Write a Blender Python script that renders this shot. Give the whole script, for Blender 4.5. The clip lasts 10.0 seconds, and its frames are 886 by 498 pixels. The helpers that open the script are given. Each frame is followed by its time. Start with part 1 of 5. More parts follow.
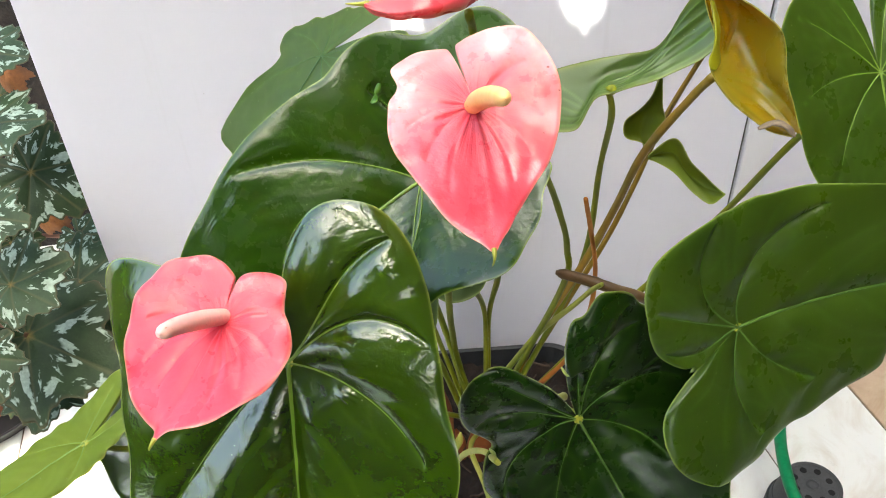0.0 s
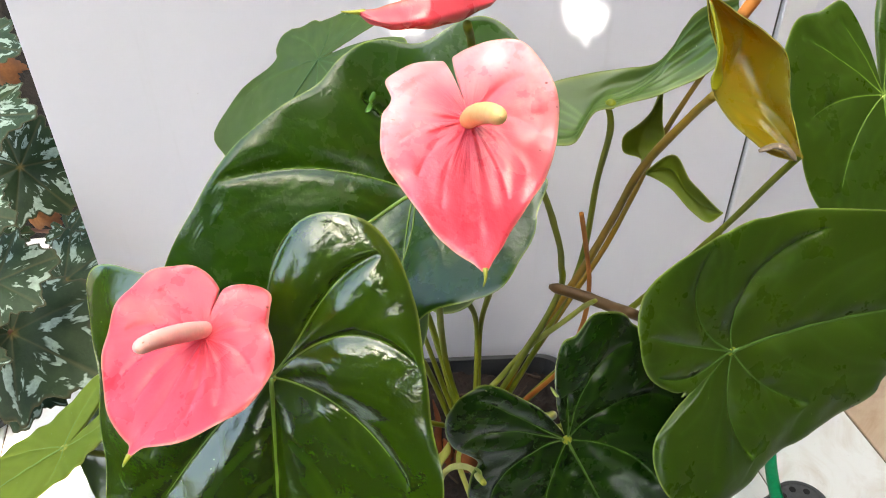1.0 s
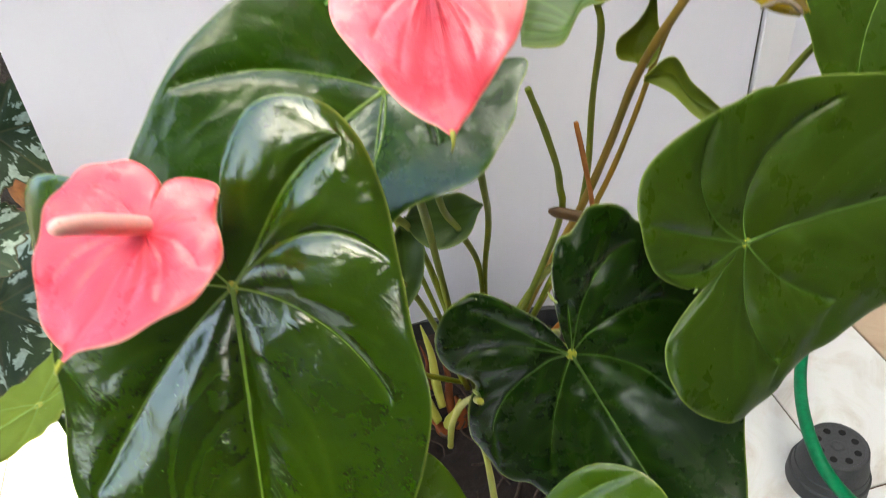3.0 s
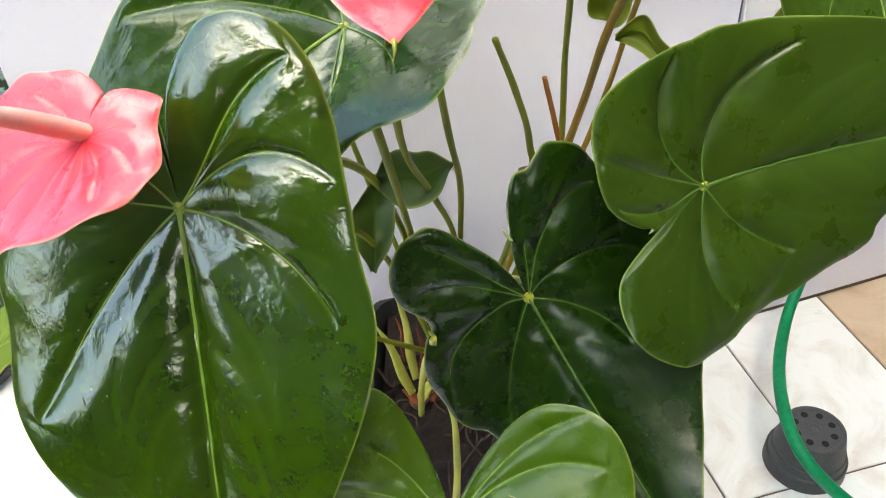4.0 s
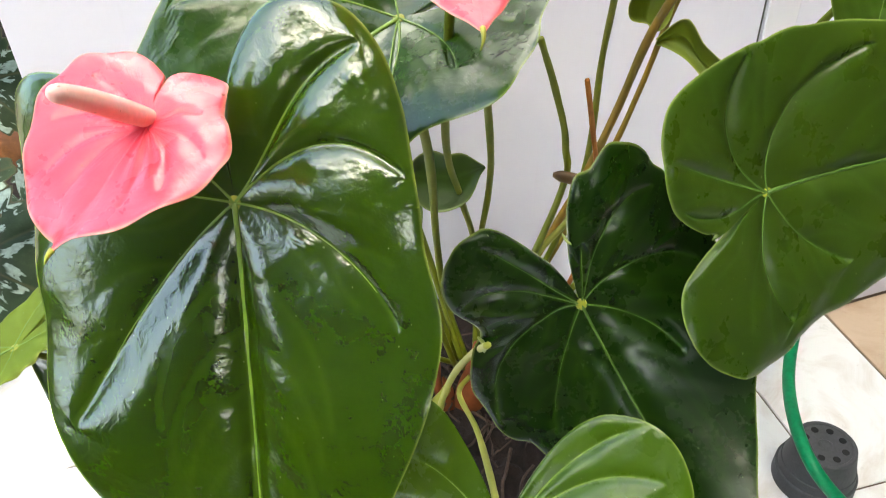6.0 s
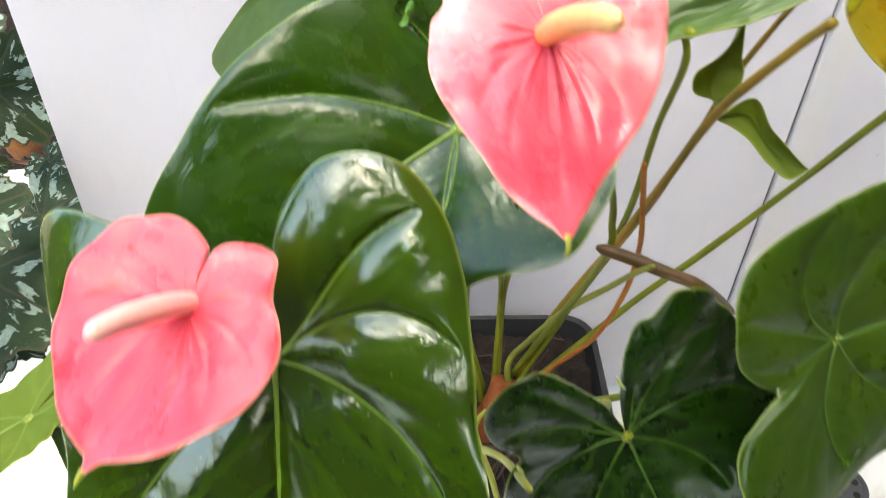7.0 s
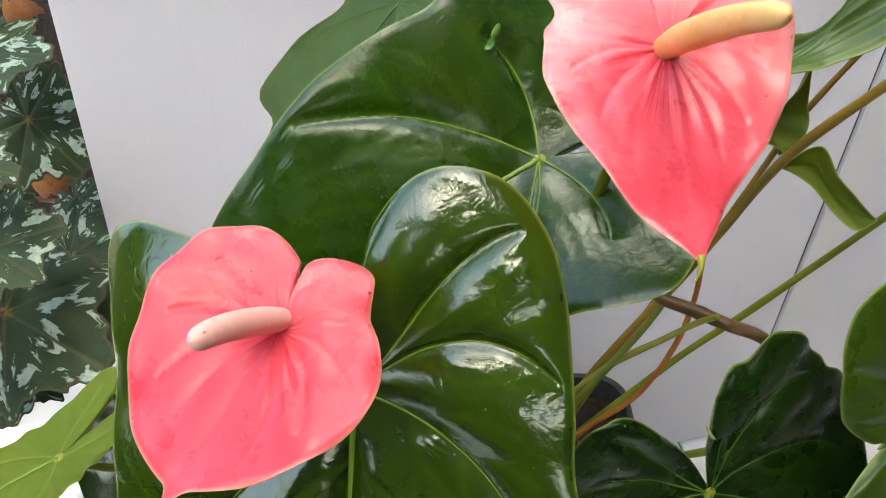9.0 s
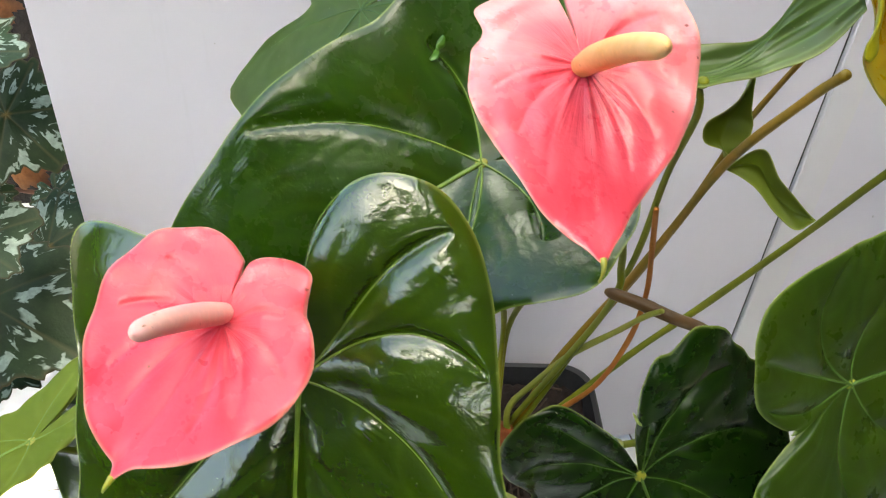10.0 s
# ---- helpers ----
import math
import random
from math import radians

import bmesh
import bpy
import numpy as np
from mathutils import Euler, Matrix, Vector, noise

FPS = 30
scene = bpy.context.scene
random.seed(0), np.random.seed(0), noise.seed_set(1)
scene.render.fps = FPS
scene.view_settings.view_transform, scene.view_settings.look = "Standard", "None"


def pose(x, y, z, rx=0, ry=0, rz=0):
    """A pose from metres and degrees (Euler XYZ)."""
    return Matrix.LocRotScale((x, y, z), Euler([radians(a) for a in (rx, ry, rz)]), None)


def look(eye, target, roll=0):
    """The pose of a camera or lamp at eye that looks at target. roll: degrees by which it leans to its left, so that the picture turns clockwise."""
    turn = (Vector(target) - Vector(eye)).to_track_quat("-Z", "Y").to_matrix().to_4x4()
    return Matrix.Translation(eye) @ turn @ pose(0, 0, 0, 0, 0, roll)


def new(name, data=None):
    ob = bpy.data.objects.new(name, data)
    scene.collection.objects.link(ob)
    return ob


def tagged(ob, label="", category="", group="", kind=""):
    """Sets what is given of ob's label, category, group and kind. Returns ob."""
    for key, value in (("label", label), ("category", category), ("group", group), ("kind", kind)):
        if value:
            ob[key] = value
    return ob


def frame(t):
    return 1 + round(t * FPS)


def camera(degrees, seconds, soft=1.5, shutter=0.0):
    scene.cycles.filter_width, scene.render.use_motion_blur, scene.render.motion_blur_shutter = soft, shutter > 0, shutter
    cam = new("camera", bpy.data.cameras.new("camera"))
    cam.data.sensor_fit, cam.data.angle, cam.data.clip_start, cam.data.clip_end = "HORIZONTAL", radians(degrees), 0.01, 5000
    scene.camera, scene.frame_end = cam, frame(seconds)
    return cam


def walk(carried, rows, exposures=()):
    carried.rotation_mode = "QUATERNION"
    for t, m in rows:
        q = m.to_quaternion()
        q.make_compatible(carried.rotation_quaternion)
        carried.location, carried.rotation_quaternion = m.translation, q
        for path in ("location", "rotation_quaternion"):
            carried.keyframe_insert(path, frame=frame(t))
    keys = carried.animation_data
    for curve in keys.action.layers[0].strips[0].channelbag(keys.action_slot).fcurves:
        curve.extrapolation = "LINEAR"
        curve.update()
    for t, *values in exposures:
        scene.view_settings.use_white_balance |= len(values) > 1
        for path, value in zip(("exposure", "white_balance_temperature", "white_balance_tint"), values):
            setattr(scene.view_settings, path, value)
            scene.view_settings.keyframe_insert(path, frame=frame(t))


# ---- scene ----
# camera and path
cam = camera(57.7, 10.0, soft=1.0, shutter=0.5)
ROWS = [
    (0, 0.0076, 0.0018, 1.2606, 51.58, 1.97, 0.16),
    (0.5, 0.0090, 0.0017, 1.2680, 51.51, 1.06, 0.44),
    (1, 0.0105, 0.0176, 1.2606, 51.67, 0.40, 1.00),
    (1.5, 0.0104, 0.0217, 1.2626, 52.44, 0.17, 1.41),
    (2, 0.0144, 0.0283, 1.2394, 52.73, 0.61, 1.60),
    (2.5, 0.0197, 0.0216, 1.2060, 51.40, 2.88, 0.42),
    (3, 0.0344, 0.0189, 1.1752, 51.27, 4.22, -0.32),
    (3.2, 0.0429, 0.0210, 1.1477, 51.76, 4.61, -0.42),
    (4.3, 0.0617, -0.0193, 1.1291, 51.61, 2.80, 0.70),
    (4.5, 0.0608, -0.0231, 1.1211, 51.94, 2.78, 0.98),
    (5, 0.0473, -0.0247, 1.1125, 51.86, 2.87, 0.72),
    (5.2, 0.0396, -0.0189, 1.1141, 51.50, 2.87, 0.26),
    (6.3, 0.0064, 0.0198, 1.1266, 52.53, 1.25, -0.15),
    (6.5, 0.0064, 0.0336, 1.1396, 52.34, 0.79, 0.93),
    (7, -0.0198, 0.1120, 1.1915, 47.72, -1.12, 2.34),
    (7.5, -0.0367, 0.2103, 1.2186, 45.03, -2.39, 3.73),
    (8, -0.0485, 0.1894, 1.1802, 49.39, -2.24, 3.75),
    (8.5, -0.0512, 0.1499, 1.1447, 51.39, -1.86, 3.55),
    (9, -0.0662, 0.1177, 1.1576, 52.33, -2.44, 3.27),
    (9.5, -0.0551, 0.1083, 1.1855, 51.92, -3.19, 3.23),
    (10, -0.0397, 0.0977, 1.1819, 51.61, -3.22, 2.97),
]
walk(cam, [(t, pose(x, y, z, rx, ry, rz)) for t, x, y, z, rx, ry, rz in ROWS], exposures=[(0, 2.94, 7000, -3), (1.2, 2.79, 7000, -3), (2, 2.62, 7000, -3), (3, 2.91, 7000, -3), (5, 3.19, 7000, -3), (6.5, 3.21, 7000, -3), (7.5, 2.79, 7000, -3), (8.0, 2.40, 7000, -3), (8.5, 2.43, 7000, -3), (9, 2.62, 7000, -3), (10, 2.70, 7000, -3)])

# sky and sun
SUN_HEIGHT, SUN_ROUND = 55.0, 165.0
world = bpy.data.worlds.new("sky")
scene.world = world
world.use_nodes = True
wn = world.node_tree.nodes
sky = wn.new("ShaderNodeTexSky")
sky.sky_type, sky.sun_disc = "NISHITA", False
sky.sun_elevation, sky.sun_rotation = radians(SUN_HEIGHT), radians(SUN_ROUND)
sky.air_density, sky.dust_density, sky.ozone_density = 0.8, 4.0, 0.9
wn["Background"].inputs["Strength"].default_value = 0.15
world.node_tree.links.new(sky.outputs[0], wn["Background"].inputs["Color"])
sun = new("sun", bpy.data.lights.new("sun", "SUN"))
sun.data.energy, sun.data.angle, sun.data.color = 4.0, radians(0.15), (1.0, 0.95, 0.87)
sa, se = radians(SUN_ROUND), radians(SUN_HEIGHT)
to_sun = Vector((math.sin(sa) * math.cos(se), math.cos(sa) * math.cos(se), math.sin(se)))
sun.matrix_world = look(to_sun * 6, (0, 0, 0))


# materials
def material(name, base, rough=0.5, metal=0.0, spec=0.5, coat=0.0):
    m = bpy.data.materials.new(name)
    m.use_nodes = True
    b = m.node_tree.nodes["Principled BSDF"]
    b.inputs["Base Color"].default_value = (*base, 1)
    b.inputs["Roughness"].default_value = rough
    b.inputs["Metallic"].default_value = metal
    b.inputs["Specular IOR Level"].default_value = spec
    b.inputs["Coat Weight"].default_value = coat
    b.inputs["Coat Roughness"].default_value = 0.12
    return m


def node(m, kind, **values):
    n = m.node_tree.nodes.new(kind)
    for key, value in values.items():
        n.inputs[key.replace("_", " ")].default_value = value
    return n


def link(m, a, b):
    m.node_tree.links.new(a, b)


def coords(m, scale=(1, 1, 1), kind="Object"):
    tc = m.node_tree.nodes.new("ShaderNodeTexCoord")
    mp = m.node_tree.nodes.new("ShaderNodeMapping")
    mp.inputs["Scale"].default_value = scale
    link(m, tc.outputs[kind], mp.inputs["Vector"])
    return mp.outputs["Vector"]


def noise_of(m, vec, scale, detail=4.0, rough=0.6, distort=0.0):
    n = node(m, "ShaderNodeTexNoise", Scale=scale, Detail=detail, Roughness=rough, Distortion=distort)
    link(m, vec, n.inputs["Vector"])
    return n.outputs["Fac"]


def grey(m, fac, lo, hi, a=0.0, b=1.0):
    r = node(m, "ShaderNodeMapRange", From_Min=lo, From_Max=hi, To_Min=a, To_Max=b)
    link(m, fac, r.inputs["Value"])
    return r.outputs["Result"]


def mixed(m, fac, one, two, blend="MIX"):
    x = m.node_tree.nodes.new("ShaderNodeMix")
    x.data_type, x.blend_type = "RGBA", blend
    for value, socket in ((fac, x.inputs["Factor"]), (one, x.inputs[6]), (two, x.inputs[7])):
        if isinstance(value, (int, float)):
            socket.default_value = value
        elif isinstance(value, tuple):
            socket.default_value = (*value, 1)
        else:
            link(m, value, socket)
    return x.outputs[2]


def bsdf(m):
    return m.node_tree.nodes["Principled BSDF"]


def bump(m, fac, strength, distance=0.001, under=None):
    b = node(m, "ShaderNodeBump", Strength=strength, Distance=distance)
    link(m, fac, b.inputs["Height"])
    if under is not None:
        link(m, under, b.inputs["Normal"])
    link(m, b.outputs["Normal"], bsdf(m).inputs["Normal"])
    return b.outputs["Normal"]


def attribute(m, name):
    a = m.node_tree.nodes.new("ShaderNodeAttribute")
    a.attribute_name = name
    return a.outputs["Fac"]


def leaf_material(name, dark, mid, vein, rough, wear=(0.20, 0.17, 0.09), specular=0.5, wrinkle=0.25, wax=0.0, thin_share=0.08):
    """Blade of an aroid leaf: mottled green, paler veins and margin, crumpled grain, small scars."""
    m = material(name, mid, rough, spec=specular, coat=wax)
    bsdf(m).inputs["Coat Roughness"].default_value = 0.10
    vec = coords(m)
    body = mixed(m, grey(m, noise_of(m, vec, 9, 3), 0.25, 0.72), dark, mid)
    body = mixed(m, grey(m, noise_of(m, vec, 70, 5, 0.7), 0.40, 0.80, 0, 0.16), body, tuple(min(1, c * 1.6) for c in mid))
    body = mixed(m, grey(m, attribute(m, "vein"), 0.0, 1.0, 0.0, 0.75), body, vein)
    body = mixed(m, grey(m, attribute(m, "rim"), 0.0, 1.0, 0.0, 0.85), body, tuple(min(1, 0.5 * c + 0.5 * r) for c, r in zip(vein, (0.40, 0.42, 0.10))))
    scars = grey(m, noise_of(m, vec, 150, 3, 0.55), 0.80, 0.815)
    body = mixed(m, scars, body, wear)
    dust = grey(m, noise_of(m, vec, 420, 1, 0.4), 0.79, 0.81, 0, 0.7)
    body = mixed(m, dust, body, (0.30, 0.34, 0.18))
    link(m, body, bsdf(m).inputs["Base Color"])
    link(m, grey(m, noise_of(m, vec, 30, 5, 0.65), 0.3, 0.75, rough * 0.75, rough * 1.45), bsdf(m).inputs["Roughness"])
    one = bump(m, noise_of(m, vec, 62, 4, 0.55, 0.8), wrinkle * 0.8, 0.0013)
    one = bump(m, noise_of(m, vec, 150, 3, 0.5, 0.8), wrinkle * 1.1, 0.0006, one)
    two = bump(m, noise_of(m, vec, 520, 3, 0.6), 0.30, 0.0002, one)
    link(m, two, bsdf(m).inputs["Coat Normal"])
    thin = node(m, "ShaderNodeBsdfTranslucent", Color=(mid[0] * 3.0, mid[1] * 2.0, mid[2] * 1.2, 1))
    mix = node(m, "ShaderNodeMixShader", Fac=thin_share)
    link(m, bsdf(m).outputs[0], mix.inputs[1])
    link(m, thin.outputs[0], mix.inputs[2])
    link(m, mix.outputs[0], m.node_tree.nodes["Material Output"].inputs["Surface"])
    return m


LEAF_DARK = leaf_material("leaf_glossy", (0.0155, 0.040, 0.0002), (0.034, 0.072, 0.0005), (0.095, 0.17, 0.012), 0.17, specular=0.90, wax=0.52, wrinkle=0.46)
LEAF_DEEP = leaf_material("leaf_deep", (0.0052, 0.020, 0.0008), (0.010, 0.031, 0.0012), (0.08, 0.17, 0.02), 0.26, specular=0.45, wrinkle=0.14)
LEAF_RICH = leaf_material("leaf_rich", (0.0105, 0.038, 0.0005), (0.023, 0.064, 0.001), (0.10, 0.21, 0.02), 0.25, specular=0.55, wax=0.12, wrinkle=0.46)
LEAF_MID = leaf_material("leaf_mid", (0.023, 0.054, 0.002), (0.042, 0.079, 0.003), (0.10, 0.21, 0.03), 0.30, specular=0.45, wrinkle=0.16)
LEAF_MATT = leaf_material("leaf_matt", (0.029, 0.062, 0.005), (0.048, 0.090, 0.008), (0.10, 0.18, 0.035), 0.40, wrinkle=0.15)
LEAF_YOUNG = leaf_material("leaf_young", (0.032, 0.074, 0.002), (0.054, 0.104, 0.003), (0.12, 0.20, 0.018), 0.26, specular=0.40)
LEAF_PALE = leaf_material("leaf_pale", (0.090, 0.140, 0.010), (0.140, 0.190, 0.016), (0.26, 0.34, 0.05), 0.40, specular=0.2, thin_share=0.22)
LEAF_YELLOW = leaf_material("leaf_yellow", (0.20, 0.19, 0.006), (0.30, 0.18, 0.007), (0.22, 0.22, 0.012), 0.26, (0.30, 0.10, 0.02), thin_share=0.2)


def vein_material(name, base):
    m = material(name, base, 0.35)
    vec = coords(m)
    link(m, mixed(m, grey(m, noise_of(m, vec, 60, 4), 0.3, 0.7), tuple(c * 0.7 for c in base), base), bsdf(m).inputs["Base Color"])
    bump(m, noise_of(m, vec, 300, 3), 0.2, 0.0004)
    return m


VEIN = vein_material("vein_green", (0.21, 0.32, 0.035))
VEIN_DARK = vein_material("vein_dark_green", (0.045, 0.115, 0.022))
SCAR = vein_material("scar_yellow", (0.55, 0.45, 0.12))
CURL = vein_material("curl_pale", (0.36, 0.42, 0.12))
SLIVER = vein_material("sliver_green", (0.10, 0.23, 0.02))
NUB = vein_material("leaf_joint", (0.44, 0.42, 0.045))
FOLD = vein_material("fold_yellow", (0.34, 0.33, 0.012))
VEIN_FINE = vein_material("vein_fine", (0.11, 0.20, 0.035))


def spathe_material(name, deep, light, bleach, amount):
    """Waxy spathe: deep coral along the middle, bleached towards its lobes and margin, fine radial streaks, specks."""
    m = material(name, deep, 0.30, spec=0.5, coat=0.24)
    bsdf(m).inputs["Coat Roughness"].default_value = 0.14
    vec = coords(m)
    polar = node(m, "ShaderNodeCombineXYZ")
    link(m, attribute(m, "round"), polar.inputs[0])
    link(m, attribute(m, "out"), polar.inputs[1])
    stretch = node(m, "ShaderNodeMapping", Scale=(7.0, 1.3, 1.0))
    link(m, polar.outputs[0], stretch.inputs["Vector"])
    rays = noise_of(m, stretch.outputs[0], 1.0, 4, 0.6, 0.3)
    fine = node(m, "ShaderNodeMapping", Scale=(26.0, 2.0, 1.0))
    link(m, polar.outputs[0], fine.inputs["Vector"])
    hair = noise_of(m, fine.outputs[0], 1.0, 3, 0.6)
    body = mixed(m, grey(m, noise_of(m, vec, 18, 3, 0.5), 0.30, 0.75), deep, light)
    body = mixed(m, grey(m, rays, 0.45, 0.72, 0, 0.25), body, light)
    body = mixed(m, grey(m, hair, 0.52, 0.75, 0, 0.10), body, tuple(min(1, c * 1.25 + 0.03) for c in light))
    body = mixed(m, grey(m, hair, 0.44, 0.28, 0, 0.09), body, tuple(c * 0.8 for c in deep))
    fade = node(m, "ShaderNodeMath")
    fade.operation = "MULTIPLY"
    link(m, grey(m, attribute(m, "lobe"), 0.15, 0.95, 0, amount), fade.inputs[0])
    link(m, grey(m, noise_of(m, vec, 20, 5, 0.65), 0.25, 0.55), fade.inputs[1])
    body = mixed(m, fade.outputs[0], body, bleach)
    body = mixed(m, grey(m, attribute(m, "vein"), 0, 1, 0, 0.2), body, tuple(c * 0.9 for c in deep))
    body = mixed(m, grey(m, attribute(m, "rim"), 0, 1, 0, 0.6), body, (0.80, 0.42, 0.28))
    specks = grey(m, noise_of(m, vec, 210, 2, 0.5), 0.755, 0.77)
    body = mixed(m, specks, body, (0.25, 0.03, 0.02))
    marks = grey(m, noise_of(m, vec, 120, 4, 0.7, 2.0), 0.765, 0.775)
    body = mixed(m, marks, body, (0.85, 0.72, 0.68))
    link(m, body, bsdf(m).inputs["Base Color"])
    link(m, grey(m, noise_of(m, vec, 40, 4), 0.3, 0.7, 0.22, 0.38), bsdf(m).inputs["Roughness"])
    one = bump(m, rays, 0.18, 0.0016)
    crimp = node(m, "ShaderNodeMath")
    crimp.operation = "MULTIPLY"
    link(m, noise_of(m, fine.outputs[0], 0.8, 2, 0.5, 0.4), crimp.inputs[0])
    link(m, grey(m, attribute(m, "out"), 0.10, 0.55, 1.0, 0.0), crimp.inputs[1])
    one = bump(m, crimp.outputs[0], 0.5, 0.0022, one)
    one = bump(m, hair, 0.04, 0.0006, one)
    one = bump(m, noise_of(m, vec, 36, 3, 0.5, 0.6), 0.35, 0.0022, one)
    one = bump(m, noise_of(m, vec, 75, 4), 0.3, 0.0010, one)
    one = bump(m, noise_of(m, vec, 170, 3, 0.5), 0.35, 0.0009, one)
    bump(m, noise_of(m, vec, 500, 3), 0.15, 0.0003, one)
    bsdf(m).inputs["Subsurface Weight"].default_value = 0.2
    bsdf(m).inputs["Subsurface Radius"].default_value = (0.005, 0.0016, 0.0016)
    return m


SPATHE = spathe_material("spathe_coral", (0.70, 0.018, 0.045), (0.78, 0.075, 0.105), (0.84, 0.25, 0.27), 0.26)
SPATHE_PALE = spathe_material("spathe_pink", (0.70, 0.024, 0.055), (0.80, 0.105, 0.145), (0.86, 0.46, 0.44), 0.72)
SPATHE_RED = spathe_material("spathe_red", (0.60, 0.030, 0.055), (0.72, 0.10, 0.12), (0.80, 0.2, 0.2), 0.3)


def spadix_material(name, base, tip):
    m = material(name, base, 0.55)
    vec = coords(m)
    v = node(m, "ShaderNodeTexVoronoi", Scale=330.0)
    link(m, vec, v.inputs["Vector"])
    body = mixed(m, grey(m, v.outputs["Distance"], 0.05, 0.6), base, tuple(c * 0.88 for c in base))
    body = mixed(m, grey(m, noise_of(m, vec, 40, 3), 0.4, 0.75), body, tip)
    link(m, body, bsdf(m).inputs["Base Color"])
    body = mixed(m, grey(m, noise_of(m, vec, 330, 1, 0.4), 0.74, 0.77, 0, 0.8), body, (0.30, 0.11, 0.03))
    link(m, body, bsdf(m).inputs["Base Color"])
    bump(m, v.outputs["Distance"], -1.0, 0.0022)
    bsdf(m).inputs["Subsurface Weight"].default_value = 0.2
    bsdf(m).inputs["Subsurface Radius"].default_value = (0.004, 0.002, 0.001)
    return m


SPADIX_CREAM = spadix_material("spadix_cream", (0.90, 0.46, 0.14), (0.92, 0.55, 0.23))
SPADIX_PINK = spadix_material("spadix_pink", (0.95, 0.54, 0.46), (0.93, 0.44, 0.38))


def stalk_material(name, one, two, rough=0.45):
    m = material(name, one, rough, spec=0.25)
    vec = coords(m)
    body = mixed(m, grey(m, noise_of(m, vec, 16, 4), 0.38, 0.62), one, two)
    body = mixed(m, grey(m, noise_of(m, vec, 240, 3), 0.62, 0.74, 0, 0.5), body, tuple(c * 0.4 for c in two))
    link(m, body, bsdf(m).inputs["Base Color"])
    bump(m, noise_of(m, coords(m, (500, 500, 30)), 1.0, 3), 0.25, 0.0006)
    return m


STALKS = {
    "petiole_leaf": stalk_material("petiole_green", (0.125, 0.15, 0.008), (0.18, 0.19, 0.012)),
    "petiole_flower": stalk_material("flower_stalk_green", (0.13, 0.155, 0.008), (0.19, 0.195, 0.014)),
    "petiole_brown": stalk_material("petiole_olive", (0.18, 0.125, 0.008), (0.27, 0.15, 0.012)),
    "petiole_yellow": stalk_material("petiole_yellow_green", (0.19, 0.21, 0.025), (0.27, 0.27, 0.04)),
    "petiole_young": stalk_material("petiole_young", (0.30, 0.31, 0.045), (0.40, 0.38, 0.08)),
    "stalk_dry": stalk_material("stalk_dry_orange", (0.46, 0.17, 0.025), (0.33, 0.10, 0.02), 0.6),
}
STICK = stalk_material("stick_brown", (0.065, 0.034, 0.012), (0.11, 0.06, 0.022), 0.35)
RHIZOME = stalk_material("rhizome_rust", (0.28, 0.075, 0.018), (0.12, 0.035, 0.015), 0.7)


def panel_material(name, base, rough):
    m = material(name, base, rough)
    vec = coords(m)
    body = mixed(m, grey(m, noise_of(m, vec, 3.0, 5), 0.35, 0.7, 0, 0.5), base, tuple(c * 0.93 for c in base))
    body = mixed(m, grey(m, noise_of(m, coords(m, (40, 40, 3)), 1.0, 4), 0.62, 0.82, 0, 0.16), body, (0.42, 0.40, 0.40))
    body = mixed(m, grey(m, noise_of(m, vec, 55, 3), 0.745, 0.77, 0, 0.5), body, (0.30, 0.28, 0.27))
    link(m, body, bsdf(m).inputs["Base Color"])
    bump(m, noise_of(m, vec, 260, 4), 0.10, 0.0006)
    return m


PANEL = panel_material("painted_panel", (0.73, 0.71, 0.805), 0.42)
STRIP = panel_material("strip_pale", (0.74, 0.72, 0.77), 0.35)
GASKET = material("gasket_black", (0.05, 0.05, 0.052), 0.7)


def tile_material(name, base, cloud, rough):
    m = material(name, base, rough)
    vec = coords(m)
    info = m.node_tree.nodes.new("ShaderNodeObjectInfo")
    body = mixed(m, grey(m, noise_of(m, vec, 6, 6, 0.62, 1.6), 0.46, 0.66), base, cloud)
    body = mixed(m, grey(m, info.outputs["Random"], 0, 1, 0, 0.25), body, cloud)
    body = mixed(m, grey(m, noise_of(m, vec, 90, 4), 0.66, 0.78, 0, 0.4), body, tuple(c * 0.5 for c in cloud))
    link(m, body, bsdf(m).inputs["Base Color"])
    link(m, grey(m, noise_of(m, vec, 25, 4), 0.3, 0.7, rough * 0.7, rough * 1.5), bsdf(m).inputs["Roughness"])
    bump(m, noise_of(m, vec, 120, 4), 0.10, 0.0005)
    return m


TILE_WHITE = tile_material("tile_white", (0.78, 0.78, 0.77), (0.63, 0.58, 0.53), 0.35)
TILE_BEIGE = tile_material("tile_beige", (0.56, 0.43, 0.31), (0.44, 0.31, 0.20), 0.45)


def rough_material(name, one, two, scale, rough, bumps=0.5, size=0.004):
    m = material(name, one, rough)
    vec = coords(m)
    body = mixed(m, grey(m, noise_of(m, vec, scale, 6, 0.7), 0.35, 0.65), one, two)
    body = mixed(m, grey(m, noise_of(m, vec, scale * 9, 4), 0.4, 0.7, 0, 0.5), body, tuple(c * 0.55 for c in one))
    link(m, body, bsdf(m).inputs["Base Color"])
    bump(m, noise_of(m, vec, scale * 3, 5, 0.7), bumps, size)
    return m


